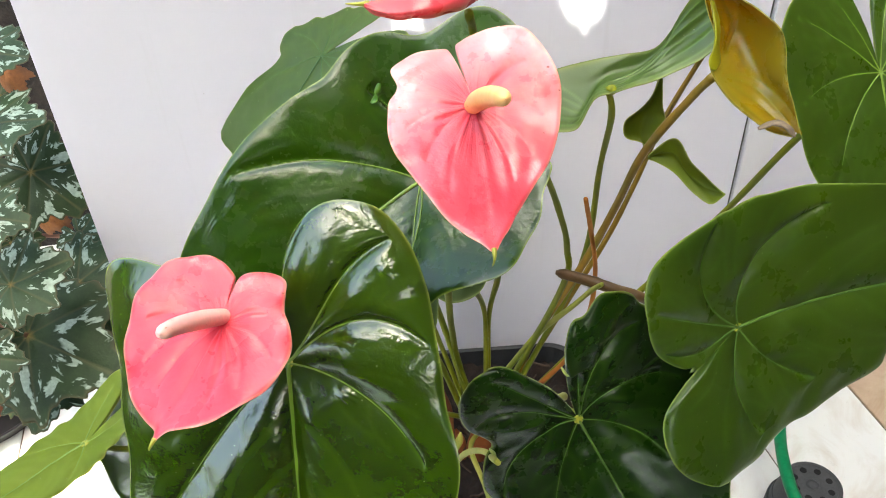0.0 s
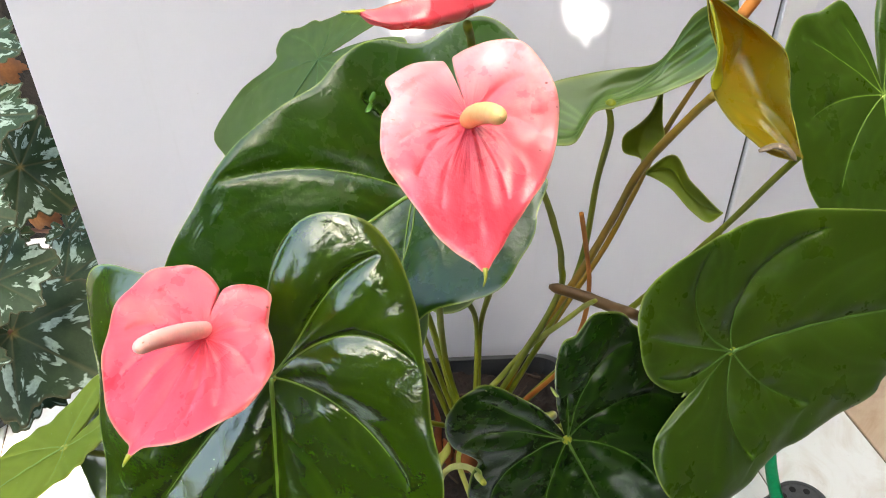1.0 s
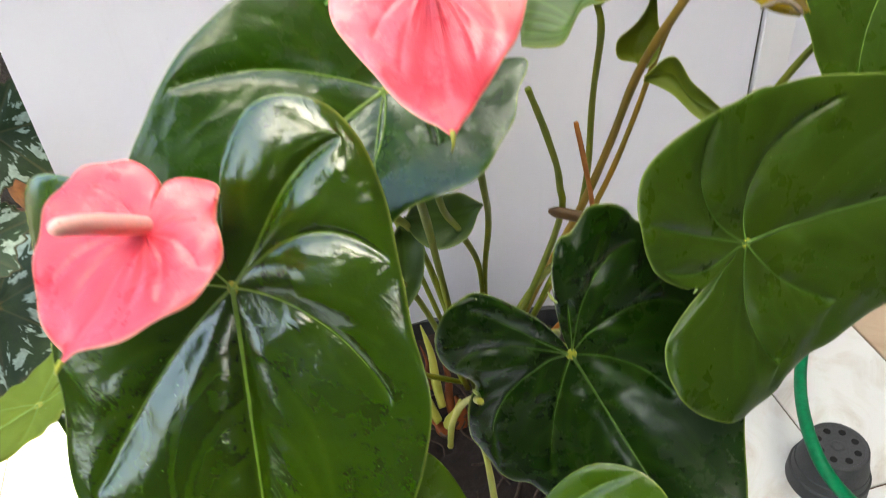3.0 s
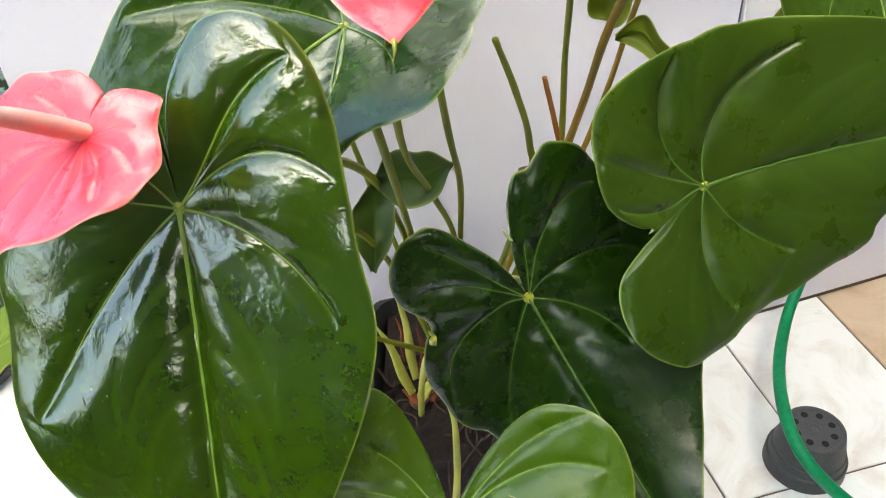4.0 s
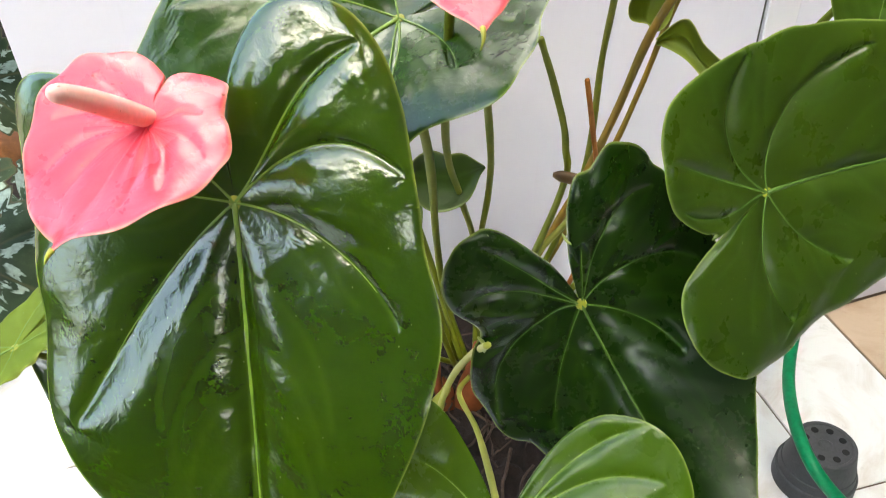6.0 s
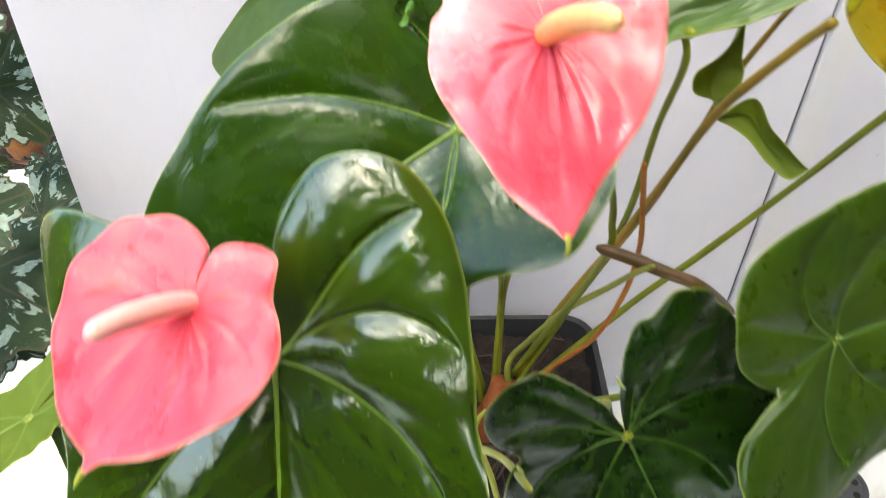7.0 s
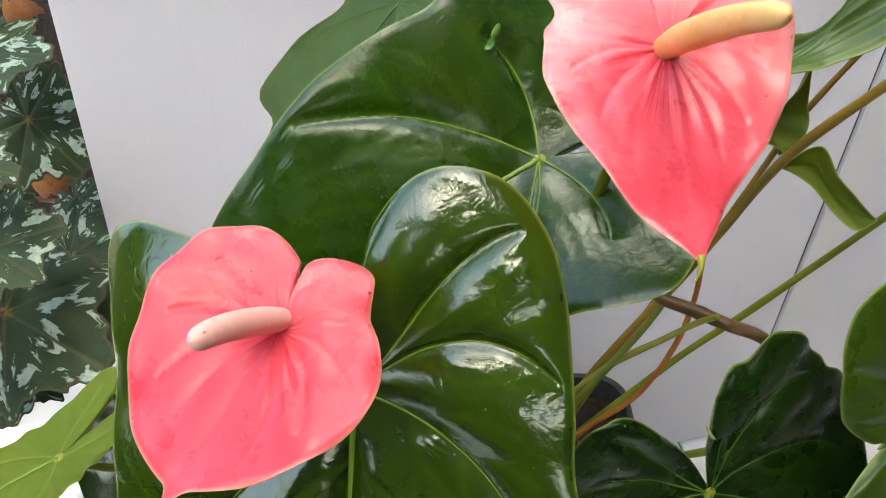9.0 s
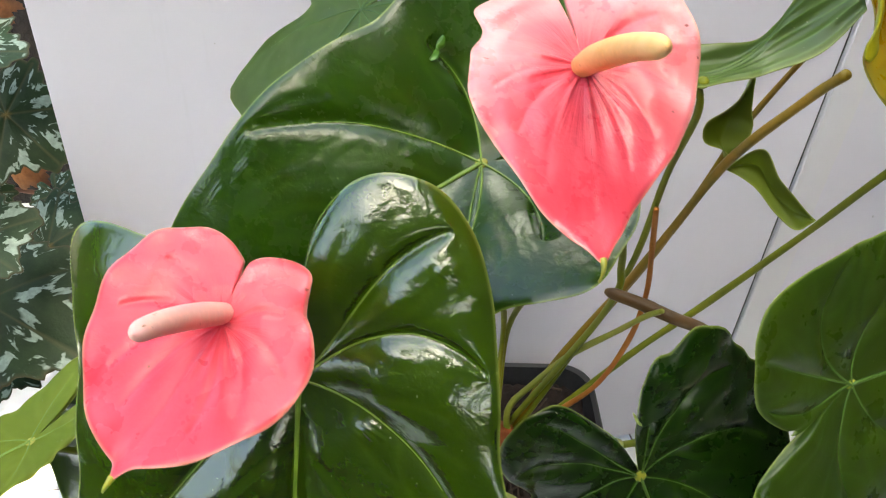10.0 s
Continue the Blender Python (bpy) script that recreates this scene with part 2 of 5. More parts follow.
DARK_GROUND = rough_material("dark_ground", (0.085, 0.065, 0.048), (0.06, 0.045, 0.034), 3, 0.85, 0.4, 0.003)
GROUT = rough_material("grout_brown", (0.16, 0.11, 0.08), (0.10, 0.07, 0.05), 40, 0.9, 0.4, 0.001)
SOIL = rough_material("potting_soil", (0.012, 0.007, 0.005), (0.034, 0.018, 0.012), 60, 0.95, 1.0, 0.006)
ROOT = rough_material("root_brown", (0.045, 0.024, 0.015), (0.085, 0.050, 0.034), 50, 0.85, 0.4, 0.001)
# near-black so that gaps between the begonia leaves read as shade
BACKDROP = rough_material("backdrop_dark", (0.012, 0.008, 0.006), (0.026, 0.016, 0.011), 9, 0.95, 0.8, 0.02)
PLASTIC = rough_material("plastic_black", (0.016, 0.016, 0.017), (0.022, 0.022, 0.024), 25, 0.60, 0.10, 0.0008)
HOLE = material("hole_dark", (0.006, 0.006, 0.006), 0.9)
NURSERY = rough_material("plastic_grey", (0.040, 0.041, 0.044), (0.055, 0.056, 0.060), 25, 0.55, 0.10, 0.0008)
HOSE = rough_material("hose_green", (0.003, 0.20, 0.070), (0.003, 0.215, 0.078), 12, 0.42, 0.06, 0.0005)
bsdf(HOSE).inputs["Specular IOR Level"].default_value = 0.25
DRY_TIP = rough_material("dry_tip", (0.16, 0.10, 0.055), (0.30, 0.22, 0.14), 60, 0.7, 0.8, 0.002)
DRY_LEAF = rough_material("dry_leaf", (0.30, 0.11, 0.025), (0.14, 0.05, 0.02), 25, 0.8, 0.6, 0.003)


def begonia_material(name, green, silver, amount):
    """Dark leaf with brush-like silver splashes between radiating veins."""
    m = material(name, green, 0.45, spec=0.18)
    vec = coords(m)
    polar = node(m, "ShaderNodeCombineXYZ")
    link(m, attribute(m, "round"), polar.inputs[0])
    link(m, attribute(m, "out"), polar.inputs[1])
    info = m.node_tree.nodes.new("ShaderNodeObjectInfo")
    link(m, info.outputs["Random"], polar.inputs[2])
    stretch = node(m, "ShaderNodeMapping", Scale=(3.4, 3.4, 9.0))
    link(m, polar.outputs[0], stretch.inputs["Vector"])
    blot = noise_of(m, stretch.outputs[0], 1.0, 3, 0.6, 0.4)
    patch = mixed(m, grey(m, attribute(m, "between"), 0.30, 0.55), (0, 0, 0), grey(m, blot, 0.53 - amount, 0.57 - amount))
    body = mixed(m, grey(m, noise_of(m, vec, 30, 5), 0.35, 0.7), green, tuple(c * 1.7 for c in green))
    body = mixed(m, grey(m, noise_of(m, vec, 260, 3), 0.55, 0.75, 0, 0.4), body, tuple(c * 2.2 for c in green))
    pale = mixed(m, grey(m, noise_of(m, vec, 190, 3), 0.35, 0.65), silver, tuple(c * 0.72 for c in silver))
    body = mixed(m, patch, body, pale)
    body = mixed(m, grey(m, attribute(m, "vein"), 0, 1, 0, 0.55), body, (0.085, 0.075, 0.03))
    body = mixed(m, grey(m, attribute(m, "rim"), 0, 1, 0, 0.6), body, (0.11, 0.08, 0.04))
    body = mixed(m, grey(m, attribute(m, "out"), 0.10, 0.0, 0, 0.8), body, (0.20, 0.13, 0.03))
    link(m, body, bsdf(m).inputs["Base Color"])
    one = bump(m, noise_of(m, vec, 70, 4), 0.6, 0.0015)
    bump(m, noise_of(m, vec, 380, 3), 0.3, 0.0006, one)
    return m


BEGONIA = begonia_material("begonia_leaf", (0.016, 0.029, 0.010), (0.33, 0.40, 0.33), -0.008)
BEGONIA_SILVER = begonia_material("begonia_silver", (0.022, 0.038, 0.016), (0.34, 0.41, 0.33), 0.0)
BEGONIA_STALK = stalk_material("begonia_stalk", (0.12, 0.05, 0.03), (0.20, 0.09, 0.05), 0.6)


# mesh helpers
def mesh_ob(name, verts, faces, mat, parent=None, label="", smooth=True, values=None):
    me = bpy.data.meshes.new(name)
    me.from_pydata([tuple(map(float, v)) for v in verts], [], faces)
    me.materials.append(mat)
    me.polygons.foreach_set("use_smooth", [smooth] * len(me.polygons))
    for key, data in (values or {}).items():
        me.attributes.new(key, "FLOAT", "POINT").data.foreach_set("value", np.asarray(data, dtype=np.float32))
    me.update()
    ob = new(name, me)
    if parent is not None:
        ob.parent = parent
    return tagged(ob, label)


def part(name, bm, mat, parent=None, label="", smooth=True):
    me = bpy.data.meshes.new(name)
    bmesh.ops.recalc_face_normals(bm, faces=bm.faces)
    bm.to_mesh(me)
    bm.free()
    me.materials.append(mat)
    me.polygons.foreach_set("use_smooth", [smooth] * len(me.polygons))
    ob = new(name, me)
    if parent is not None:
        ob.parent = parent
    return tagged(ob, label)


def thing(name, label, category, at=(0, 0, 0), group=""):
    ob = new(name)
    ob.location = at
    ob.empty_display_size = 0.05
    return tagged(ob, label, category, group)


def spline(points, steps):
    """Centripetal-like smooth curve through points."""
    p = np.array([np.asarray(q, float) for q in points])
    p = np.vstack([2 * p[0] - p[1], p, 2 * p[-1] - p[-2]])
    out = []
    for i in range(1, len(p) - 2):
        a, b, c, d = p[i - 1 : i + 3]
        for f in np.linspace(0, 1, steps, endpoint=False):
            out.append(b + 0.5 * f * (c - a + f * (2 * a - 5 * b + 4 * c - d + f * (3 * (b - c) + d - a))))
    out.append(p[-2])
    return np.array(out)


def tube_data(path, radii, around=10, flat=1.0, up=None):
    """Vertices and faces of a closed tube along path."""
    path = np.asarray(path, float)
    n = len(path)
    radii = np.broadcast_to(radii, (n,))
    way = np.gradient(path, axis=0)
    way /= np.linalg.norm(way, axis=1)[:, None] + 1e-12
    ref = np.array((0.31, 0.22, 0.92)) if up is None else np.asarray(up, float)
    side = np.cross(way, ref)
    side /= np.linalg.norm(side, axis=1)[:, None] + 1e-12
    top = np.cross(side, way)
    ang = np.linspace(0, 2 * np.pi, around, endpoint=False)
    ring = np.cos(ang)[None, :, None] * side[:, None] + flat * np.sin(ang)[None, :, None] * top[:, None]
    verts = (path[:, None] + ring * radii[:, None, None]).reshape(-1, 3)
    faces = [(i * around + k, i * around + (k + 1) % around, (i + 1) * around + (k + 1) % around, (i + 1) * around + k) for i in range(n - 1) for k in range(around)]
    faces.append(tuple(range(around))[::-1])
    faces.append(tuple((n - 1) * around + k for k in range(around)))
    return verts, faces


def turned(degrees):
    return np.array(Euler([radians(a) for a in degrees]).to_matrix())


# leaves and spathes
def edge_radius(radii, theta):
    k = len(radii)
    r = np.asarray(radii)
    s = (theta / (2 * np.pi) * k) % k
    i = np.floor(s).astype(int)
    f = s - i
    a, b, c, d = r[(i - 1) % k], r[i % k], r[(i + 1) % k], r[(i + 2) % k]
    return b + 0.5 * f * (c - a + f * (2 * a - 5 * b + 4 * c - d + f * (3 * (b - c) + d - a)))


def edge_point(radii, sinus, theta):
    """Across and along the blade, for the angle round the joint, 0 at the tip."""
    psi, width, depth = sinus
    r = edge_radius(radii, theta) * (1 - depth * np.exp(-(((theta - np.pi) / width) ** 2)))
    a = theta + psi * ((1 - np.cos(theta)) / 2) ** 2
    return r * np.sin(a), r * np.cos(a)


def blade_height(u, v, bend, scale):
    u, v = u / scale, v / scale
    b = bend
    low = np.minimum(u, 0)
    return scale * (b[0] * u * u + b[1] * v * v + b[2] * u * v + b[3] * u**3 + b[4] * u * v * v + b[5] * (np.sqrt(v * v + 0.01) - 0.1)
                    + b[6] * v**3 + b[7] * u * u * v + b[8] * low**2 + b[9] * low * v)


def near_soft(v, u, lines):
    """A distance from the lines that stays smooth half-way between them and lets each line fade out towards its end."""
    total = np.full(v.shape, 1e-3)
    for line in lines:
        best, along = np.full(v.shape, 1e9), np.zeros(v.shape)
        for k, ((v0, u0), (v1, u1)) in enumerate(zip(line[:-1], line[1:])):
            dv, du = v1 - v0, u1 - u0
            t = np.clip(((v - v0) * dv + (u - u0) * du) / (dv * dv + du * du + 1e-12), 0, 1)
            d = np.hypot(v - v0 - t * dv, u - u0 - t * du)
            along = np.where(d < best, (k + t) / (len(line) - 1), along)
            best = np.minimum(best, d)
        total = total + np.clip(1 - along**3, 0.0, 1) / (best * best + 1e-7)
    return 1 / np.sqrt(total)


def near_lines(v, u, lines):
    """Distance from each point to the nearest of the lines."""
    best = np.full(v.shape, 1e9)
    for line in lines:
        for (v0, u0), (v1, u1) in zip(line[:-1], line[1:]):
            dv, du = v1 - v0, u1 - u0
            t = np.clip(((v - v0) * dv + (u - u0) * du) / (dv * dv + du * du + 1e-12), 0, 1)
            best = np.minimum(best, np.hypot(v - v0 - t * dv, u - u0 - t * du))
    return best


def blade(name, parent, mat, at, turn, scale, radii, bend, sinus, veins, label="", vein_mat=None, quilt=0.0022, ripple=0.0010,
          thick=0.0007, vein_size=0.0011, tail=0.0, seed=0, rings=56, spokes=168, joint=None, flutes=0.0, fold=0.020, bites=(), dents=(), hook=0.0, flat_zones=()):
    """A heart-shaped blade round its joint: outline by radii, general bend, quilting between veins, a rolled margin and real thickness."""
    s = np.linspace(-1, 1, spokes, endpoint=False)
    theta = np.pi + np.sign(s) * np.pi * np.abs(s) ** 1.25
    ev, eu = edge_point(radii, sinus, theta)
    for way, wide, deep in bites:
        cut = 1 - deep * np.exp(-((((theta - way + np.pi) % (2 * np.pi) - np.pi) / wide) ** 2))
        ev, eu = ev * cut, eu * cut
    if tail:
        pull = np.exp(-((np.minimum(theta, 2 * np.pi - theta) / 0.05) ** 2))
        eu = eu + tail * pull
    f = 1 - (1 - np.linspace(0, 1, rings)) ** 1.35
    v, u = f[:, None] * ev[None], f[:, None] * eu[None]

    def line(start, half, end, reach):
        q = np.linspace(0.0, 1.0, 22)
        ang = np.radians(start * (1 - q) * (1 - 2 * q) + 4 * half * q * (1 - q) + end * q * (2 * q - 1))
        a, b = edge_point(radii, (sinus[0], sinus[1], 0.0), ang % (2 * np.pi))
        return list(zip(a * q * reach, b * q * reach))

    lines = [line(*x) for x in veins]
    side = []
    for index, one in enumerate(veins):
        main = line(*one)
        for k in range(3, 18, 3) if index == 0 else (7, 13):
            (v0, u0), (v1, u1) = main[k], main[min(k + 2, 21)]
            d = np.array((v1 - v0, u1 - u0))
            d /= np.linalg.norm(d) + 1e-9
            for sign in (-1, 1):
                e = scale * (0.60 if index == 0 else 0.34) * (1 - k / 26)
                bow = [(v0, u0)]
                for q in np.linspace(0.15, 1.0, 7):
                    lean = 1.05 - 0.55 * q
                    w = np.array((d[0] * math.cos(lean) - sign * d[1] * math.sin(lean), d[1] * math.cos(lean) + sign * d[0] * math.sin(lean)))
                    bow.append((v0 + w[0] * e * q, u0 + w[1] * e * q))
                side.append(bow)
    reach = np.hypot(ev, eu)[None] * (1 - f[:, None])
    near = near_lines(v, u, lines)
    near_side = near_lines(v, u, side)
    pillow = near_soft(v, u, lines)
    zone = np.ones(spokes)
    for start, end, left_over in flat_zones:
        zone = zone - (1 - left_over) / ((1 + np.exp((radians(start) - theta) / 0.06)) * (1 + np.exp((theta - radians(end)) / 0.10)))
    slope = zone[None] * (reach + 0.001) / (reach + pillow + 0.001)
    rng = np.random.default_rng(seed + 11)
    broad = [(*rng.normal(0, 42, 2), rng.uniform(0, 6.28)) for _ in range(9)]
    small = [(*rng.normal(0, 150, 2), rng.uniform(0, 6.28)) for _ in range(14)]

    def lift(v, u, pillow, near_side, slope):
        wave = sum(np.sin(kx * v + ky * u + c) for kx, ky, c in broad)
        fine = sum(np.sin(kx * v + ky * u + c) for kx, ky, c in small)
        grow = np.clip(np.hypot(v, u) / (0.2 * scale), 0, 1)
        crease = np.sqrt(pillow * pillow + 0.0010**2) - 0.0010
        gully = np.sqrt(near_side * near_side + 0.0010**2) - 0.0010
        fade = 0.40 + 0.60 * np.exp(-((np.hypot(v, u) / (0.42 * scale)) ** 2)) if flutes else 1.0
        h = blade_height(u, v, bend, scale) + grow * (fade * quilt * (1 - np.exp(-crease / fold)) * slope + quilt * 0.04 * (1 - np.exp(-gully / 0.006)) + ripple * 0.33 * wave + ripple * 0.11 * fine)
        for dv, du, size, tall in dents:
            d = np.hypot(v - dv, (u - du) * 1.5) / size
            h = h + tall * np.exp(-(d**2)) * (1 + 0.25 * np.sin(900 * v + 7 * np.sin(300 * u)))
        return h

    h = lift(v, u, pillow, near_side, slope)
    if flutes:
        pleat = (np.cos(theta * 13) + 0.6 * np.cos(theta * 22 + 1.3) + 0.7 * np.sin(theta * 8 + seed)) * (0.25 + 0.75 * ((1 + np.cos(theta)) / 2)) * (0.65 + 0.35 * np.sin(theta * 3.0 + seed))
        h = h + flutes * pleat[None] * np.exp(-(((f[:, None] - 0.30) / 0.26) ** 2))
    h = h + 0.0016 * np.sin(theta[None] * 11 + seed) * np.clip((f[:, None] - 0.8) / 0.2, 0, 1) ** 2 - 0.0012 * np.clip((f[:, None] - 0.94) / 0.06, 0, 1) ** 2
    m = turned(turn)
    top = np.stack([v, u, h], -1).reshape(-1, 3)
    n = len(top)
    gu = np.array(at) + top @ m.T
    low = top.copy()
    low[:, 2] -= (thick * (1 - 0.6 * np.repeat(f, spokes) ** 6))
    gl = np.array(at) + low @ m.T
    faces = []
    for i in range(rings - 1):
        a, b = i * spokes, (i + 1) * spokes
        for k in range(spokes):
            k2 = (k + 1) % spokes
            faces.append((a + k, b + k, b + k2, a + k2))
            faces.append((n + a + k, n + a + k2, n + b + k2, n + b + k))
    a = (rings - 1) * spokes
    for k in range(spokes):
        k2 = (k + 1) % spokes
        faces.append((a + k, n + a + k, n + a + k2, a + k2))
    vein = np.maximum(0.5 * np.exp(-((near / 0.0012) ** 2)), 0.16 * np.exp(-((near_side / 0.0024) ** 2))).ravel()
    rim = np.clip(1 - reach / 0.0016, 0, 1).ravel()
    values = {"vein": vein, "rim": rim}
    if flutes:
        back = (1 - np.cos(theta)) / 2
        values["round"] = np.repeat(theta[None], rings, 0).ravel()
        values["out"] = np.repeat(f[:, None], spokes, 1).ravel()
        values["lobe"] = (f[:, None] ** 1.4 * np.clip(0.10 + 1.5 * back, 0, 1)[None]).ravel()
    ob = mesh_ob(name, np.vstack([gu, gl]), faces, mat, parent, label, values={k: np.r_[x, x] for k, x in values.items()})
    if hook:
        k = int(np.argmin(np.minimum(theta, 2 * np.pi - theta)))
        tip = top[(rings - 1) * spokes + k]
        q = np.linspace(-0.25, 1, 12)
        curl = np.stack([tip[0] + hook * 0.18 * q * q, tip[1] + hook * q * (1 - 0.25 * q), tip[2] - hook * 0.5 * q * q], 1)
        vv, ff = tube_data(np.array(at) + curl @ m.T, np.linspace(0.0016, 0.0004, 12), 8)
        mesh_ob("tip", vv, ff, NUB, ob, "yellow-green curled tip")
    if vein_mat:
        for k, (way, one) in enumerate(zip(lines, veins)):
            p = np.array(way)[: 21 if k == 0 else 19]
            hv = lift(p[:, 0], p[:, 1], near_soft(p[:, 0], p[:, 1], lines), np.zeros(len(p)), 1.0)
            place = np.array(at) + np.stack([p[:, 0], p[:, 1], hv + 0.0006], 1) @ m.T
            fat = vein_size * (1.6 if k == 0 else 0.8) * (1 - 0.72 * np.linspace(0, 1, len(p)) ** 0.7)
            vv, ff = tube_data(spline(place, 2), np.interp(np.linspace(0, 1, 2 * (len(p) - 1) + 1), np.linspace(0, 1, len(p)), fat), 8, 0.6, m[:, 2])
            mesh_ob("midrib" if k == 0 else "vein", vv, ff, vein_mat, ob)
    if joint:
        bm = bmesh.new()
        bmesh.ops.create_uvsphere(bm, u_segments=14, v_segments=9, radius=joint)
        for w in bm.verts:
            w.co = Vector((w.co.x * 1.1, w.co.y * 1.4, w.co.z * 0.32))
        bmesh.ops.transform(bm, matrix=Matrix.Translation(at) @ Euler([radians(a) for a in turn]).to_matrix().to_4x4(), verts=bm.verts)
        part("leaf_joint", bm, NUB, ob, "pale yellow joint of the leaf stalk")
    return ob


def strip_leaf(parent, mat, one, two, belly, label, seed=0, along=60, across=26, thick=0.0008, name="leaf", fan=None, fold=0.0016):
    """A cupped or rolled blade between two edge curves; belly is the push of its middle."""
    a, c = spline(one, 12), spline(two, 12)
    q = np.linspace(0, 1, along)
    a = np.stack([np.interp(q, np.linspace(0, 1, len(a)), a[:, k]) for k in range(3)], 1)
    c = np.stack([np.interp(q, np.linspace(0, 1, len(c)), c[:, k]) for k in range(3)], 1)
    f = np.linspace(0, 1, across)
    rng = np.random.default_rng(seed)
    wave = np.zeros((along, across))
    for _ in range(7):
        kx, ky = rng.normal(0, 7, 2)
        wave += np.sin(kx * q[:, None] * 2 + ky * f[None] + rng.uniform(0, 6))
    dome = np.sin(np.pi * f)[None] * np.sin(np.pi * np.clip(q, 0.02, 0.98))[:, None] ** 0.6
    crease = -fold * np.exp(-np.abs(f - 0.5) / 0.05)[None] * np.ones((along, 1))
    ribs = 0 * crease
    if fan:
        q0, f0, count = fan
        far = np.full(crease.shape, 1e9)
        for k in range(count):
            for end in (0.0, 1.0):
                goal = (k + 0.5) / count
                way = np.clip((q - q0) / (end - q0 + 1e-6), 0, 1)[:, None]
                bow = f0 + (goal - f0) * np.sin(way * np.pi / 2) ** 0.8
                away = np.abs(f[None] - bow) + np.where((q[:, None] - q0) * (end - q0) < 0, 1.0, 0.0)
                far = np.minimum(far, away)
        ribs = np.exp(-((far / 0.022) ** 2))
        crease = crease + 0.0012 * (1 - np.exp(-far / 0.06)) - 0.0006
    p = a[:, None] * (1 - f)[None, :, None] + c[:, None] * f[None, :, None] + np.array(belly) * dome[:, :, None]
    nrm = np.cross(np.gradient(p, axis=0), np.gradient(p, axis=1))
    nrm /= np.linalg.norm(nrm, axis=2)[:, :, None] + 1e-12
    p = p + nrm * (0.0005 * wave + crease)[:, :, None]
    top, low = p.reshape(-1, 3), (p - nrm * thick).reshape(-1, 3)
    n = len(top)
    faces = []
    for i in range(along - 1):
        for k in range(across - 1):
            w = (i * across + k, i * across + k + 1, (i + 1) * across + k + 1, (i + 1) * across + k)
            faces += [w, tuple(n + x for x in w[::-1])]
    ring = [k for k in range(across)] + [i * across + across - 1 for i in range(1, along)] + [(along - 1) * across + k for k in range(across - 2, -1, -1)] + [i * across for i in range(along - 2, 0, -1)]
    faces += [(x, y, n + y, n + x) for x, y in zip(ring, ring[1:] + ring[:1])]
    rim = np.maximum(np.exp(-f / 0.03), np.exp(-(1 - f) / 0.03))[None] * np.ones((along, 1))
    vein = np.maximum(np.exp(-((f - 0.5) / 0.02) ** 2)[None] * np.ones((along, 1)) * (0.6 if fold else 0.0), 0.8 * ribs).ravel()
    return mesh_ob(name, np.vstack([top, low]), faces, mat, parent, label, values={"vein": np.r_[vein, vein], "rim": np.r_[rim.ravel(), rim.ravel()]})


def stalk(parent, kind, r0, r1, points, name=None, label=""):
    path = spline(points, 9)
    t = np.linspace(0, 1, len(path))
    rng = np.random.default_rng(len(points) * 7 + int(abs(points[0][0]) * 1000))
    r = r0 + (r1 - r0) * t
    r = r * (1 + 0.05 * np.sin(t * 19 + rng.uniform(0, 6)) + 0.03 * np.sin(t * 53 + rng.uniform(0, 6)))
    vv, ff = tube_data(path, r, 12)
    return mesh_ob(name or ("flower_stalk" if kind == "petiole_flower" else "petiole"), vv, ff, STALKS[kind] if isinstance(kind, str) else kind, parent, label)


def spadix(parent, mat, points, size, label):
    path = spline(points, 10)
    t = np.linspace(0, 1, len(path))
    r = size * (0.86 + 0.22 * np.sin(np.pi * np.clip(t * 1.1, 0, 1)) * (1 - t) ** 0.3) * np.sqrt(np.clip(1 - ((t - 0.88) / 0.12).clip(0) ** 2, 0.004, 1))
    r *= 1 - 0.10 * t
    vv, ff = tube_data(path, r, 20)
    return mesh_ob("spadix", vv, ff, mat, parent, label)


# setting: the wall of two painted panels
WALL_A, WALL_DIR = Vector((-0.453, 0.811, 0)), Vector((0.9486, 0.3164, 0))
WALL_N = Vector((WALL_DIR.y, -WALL_DIR.x, 0))


def wall_box(name, s0, s1, z0, z1, back, front, mat, parent=None, label="", bevel=0.0015):
    """A bevelled slab along the wall line: s along it, front towards the plants."""
    bm = bmesh.new()
    bmesh.ops.create_cube(bm, size=1)
    for v in bm.verts:
        s = s0 if v.co.x < 0 else s1
        d = -back if v.co.y > 0 else front
        p = WALL_A + WALL_DIR * s + WALL_N * d
        v.co = (p.x, p.y, z0 if v.co.z < 0 else z1)
    if bevel:
        bmesh.ops.bevel(bm, geom=bm.edges[:], offset=bevel, segments=2, affect="EDGES")
    return part(name, bm, mat, parent, label, smooth=False)


wall = tagged(new("wall_north"), "pale grey-lilac painted panel wall with a black seam", "wall", kind="structure")
wall_box("panel", 0.0, 0.961, 0.012, 2.3, 0.035, 0.0, PANEL, wall)
wall_box("seam", 0.9625, 0.9660, 0.0, 2.3, 0.03, -0.004, GASKET, wall, "black rubber seam between two panels", 0)
wall_box("strip", 0.9668, 1.022, 0.0, 2.3, 0.035, 0.003, STRIP, wall, "paler upright edge strip")
wall_box("panel", 1.024, 3.4, 0.012, 2.3, 0.035, -0.002, PANEL, wall)
wall_box("plinth", 1.024, 3.4, 0.0, 0.010, 0.03, -0.006, GROUT, wall, "dirty joint where the wall meets the floor", 0)
wall_box("foot", 0.925, 0.955, 0.0, 0.03, 0.01, 0.012, PLASTIC, wall, "small dark foot under the panel")

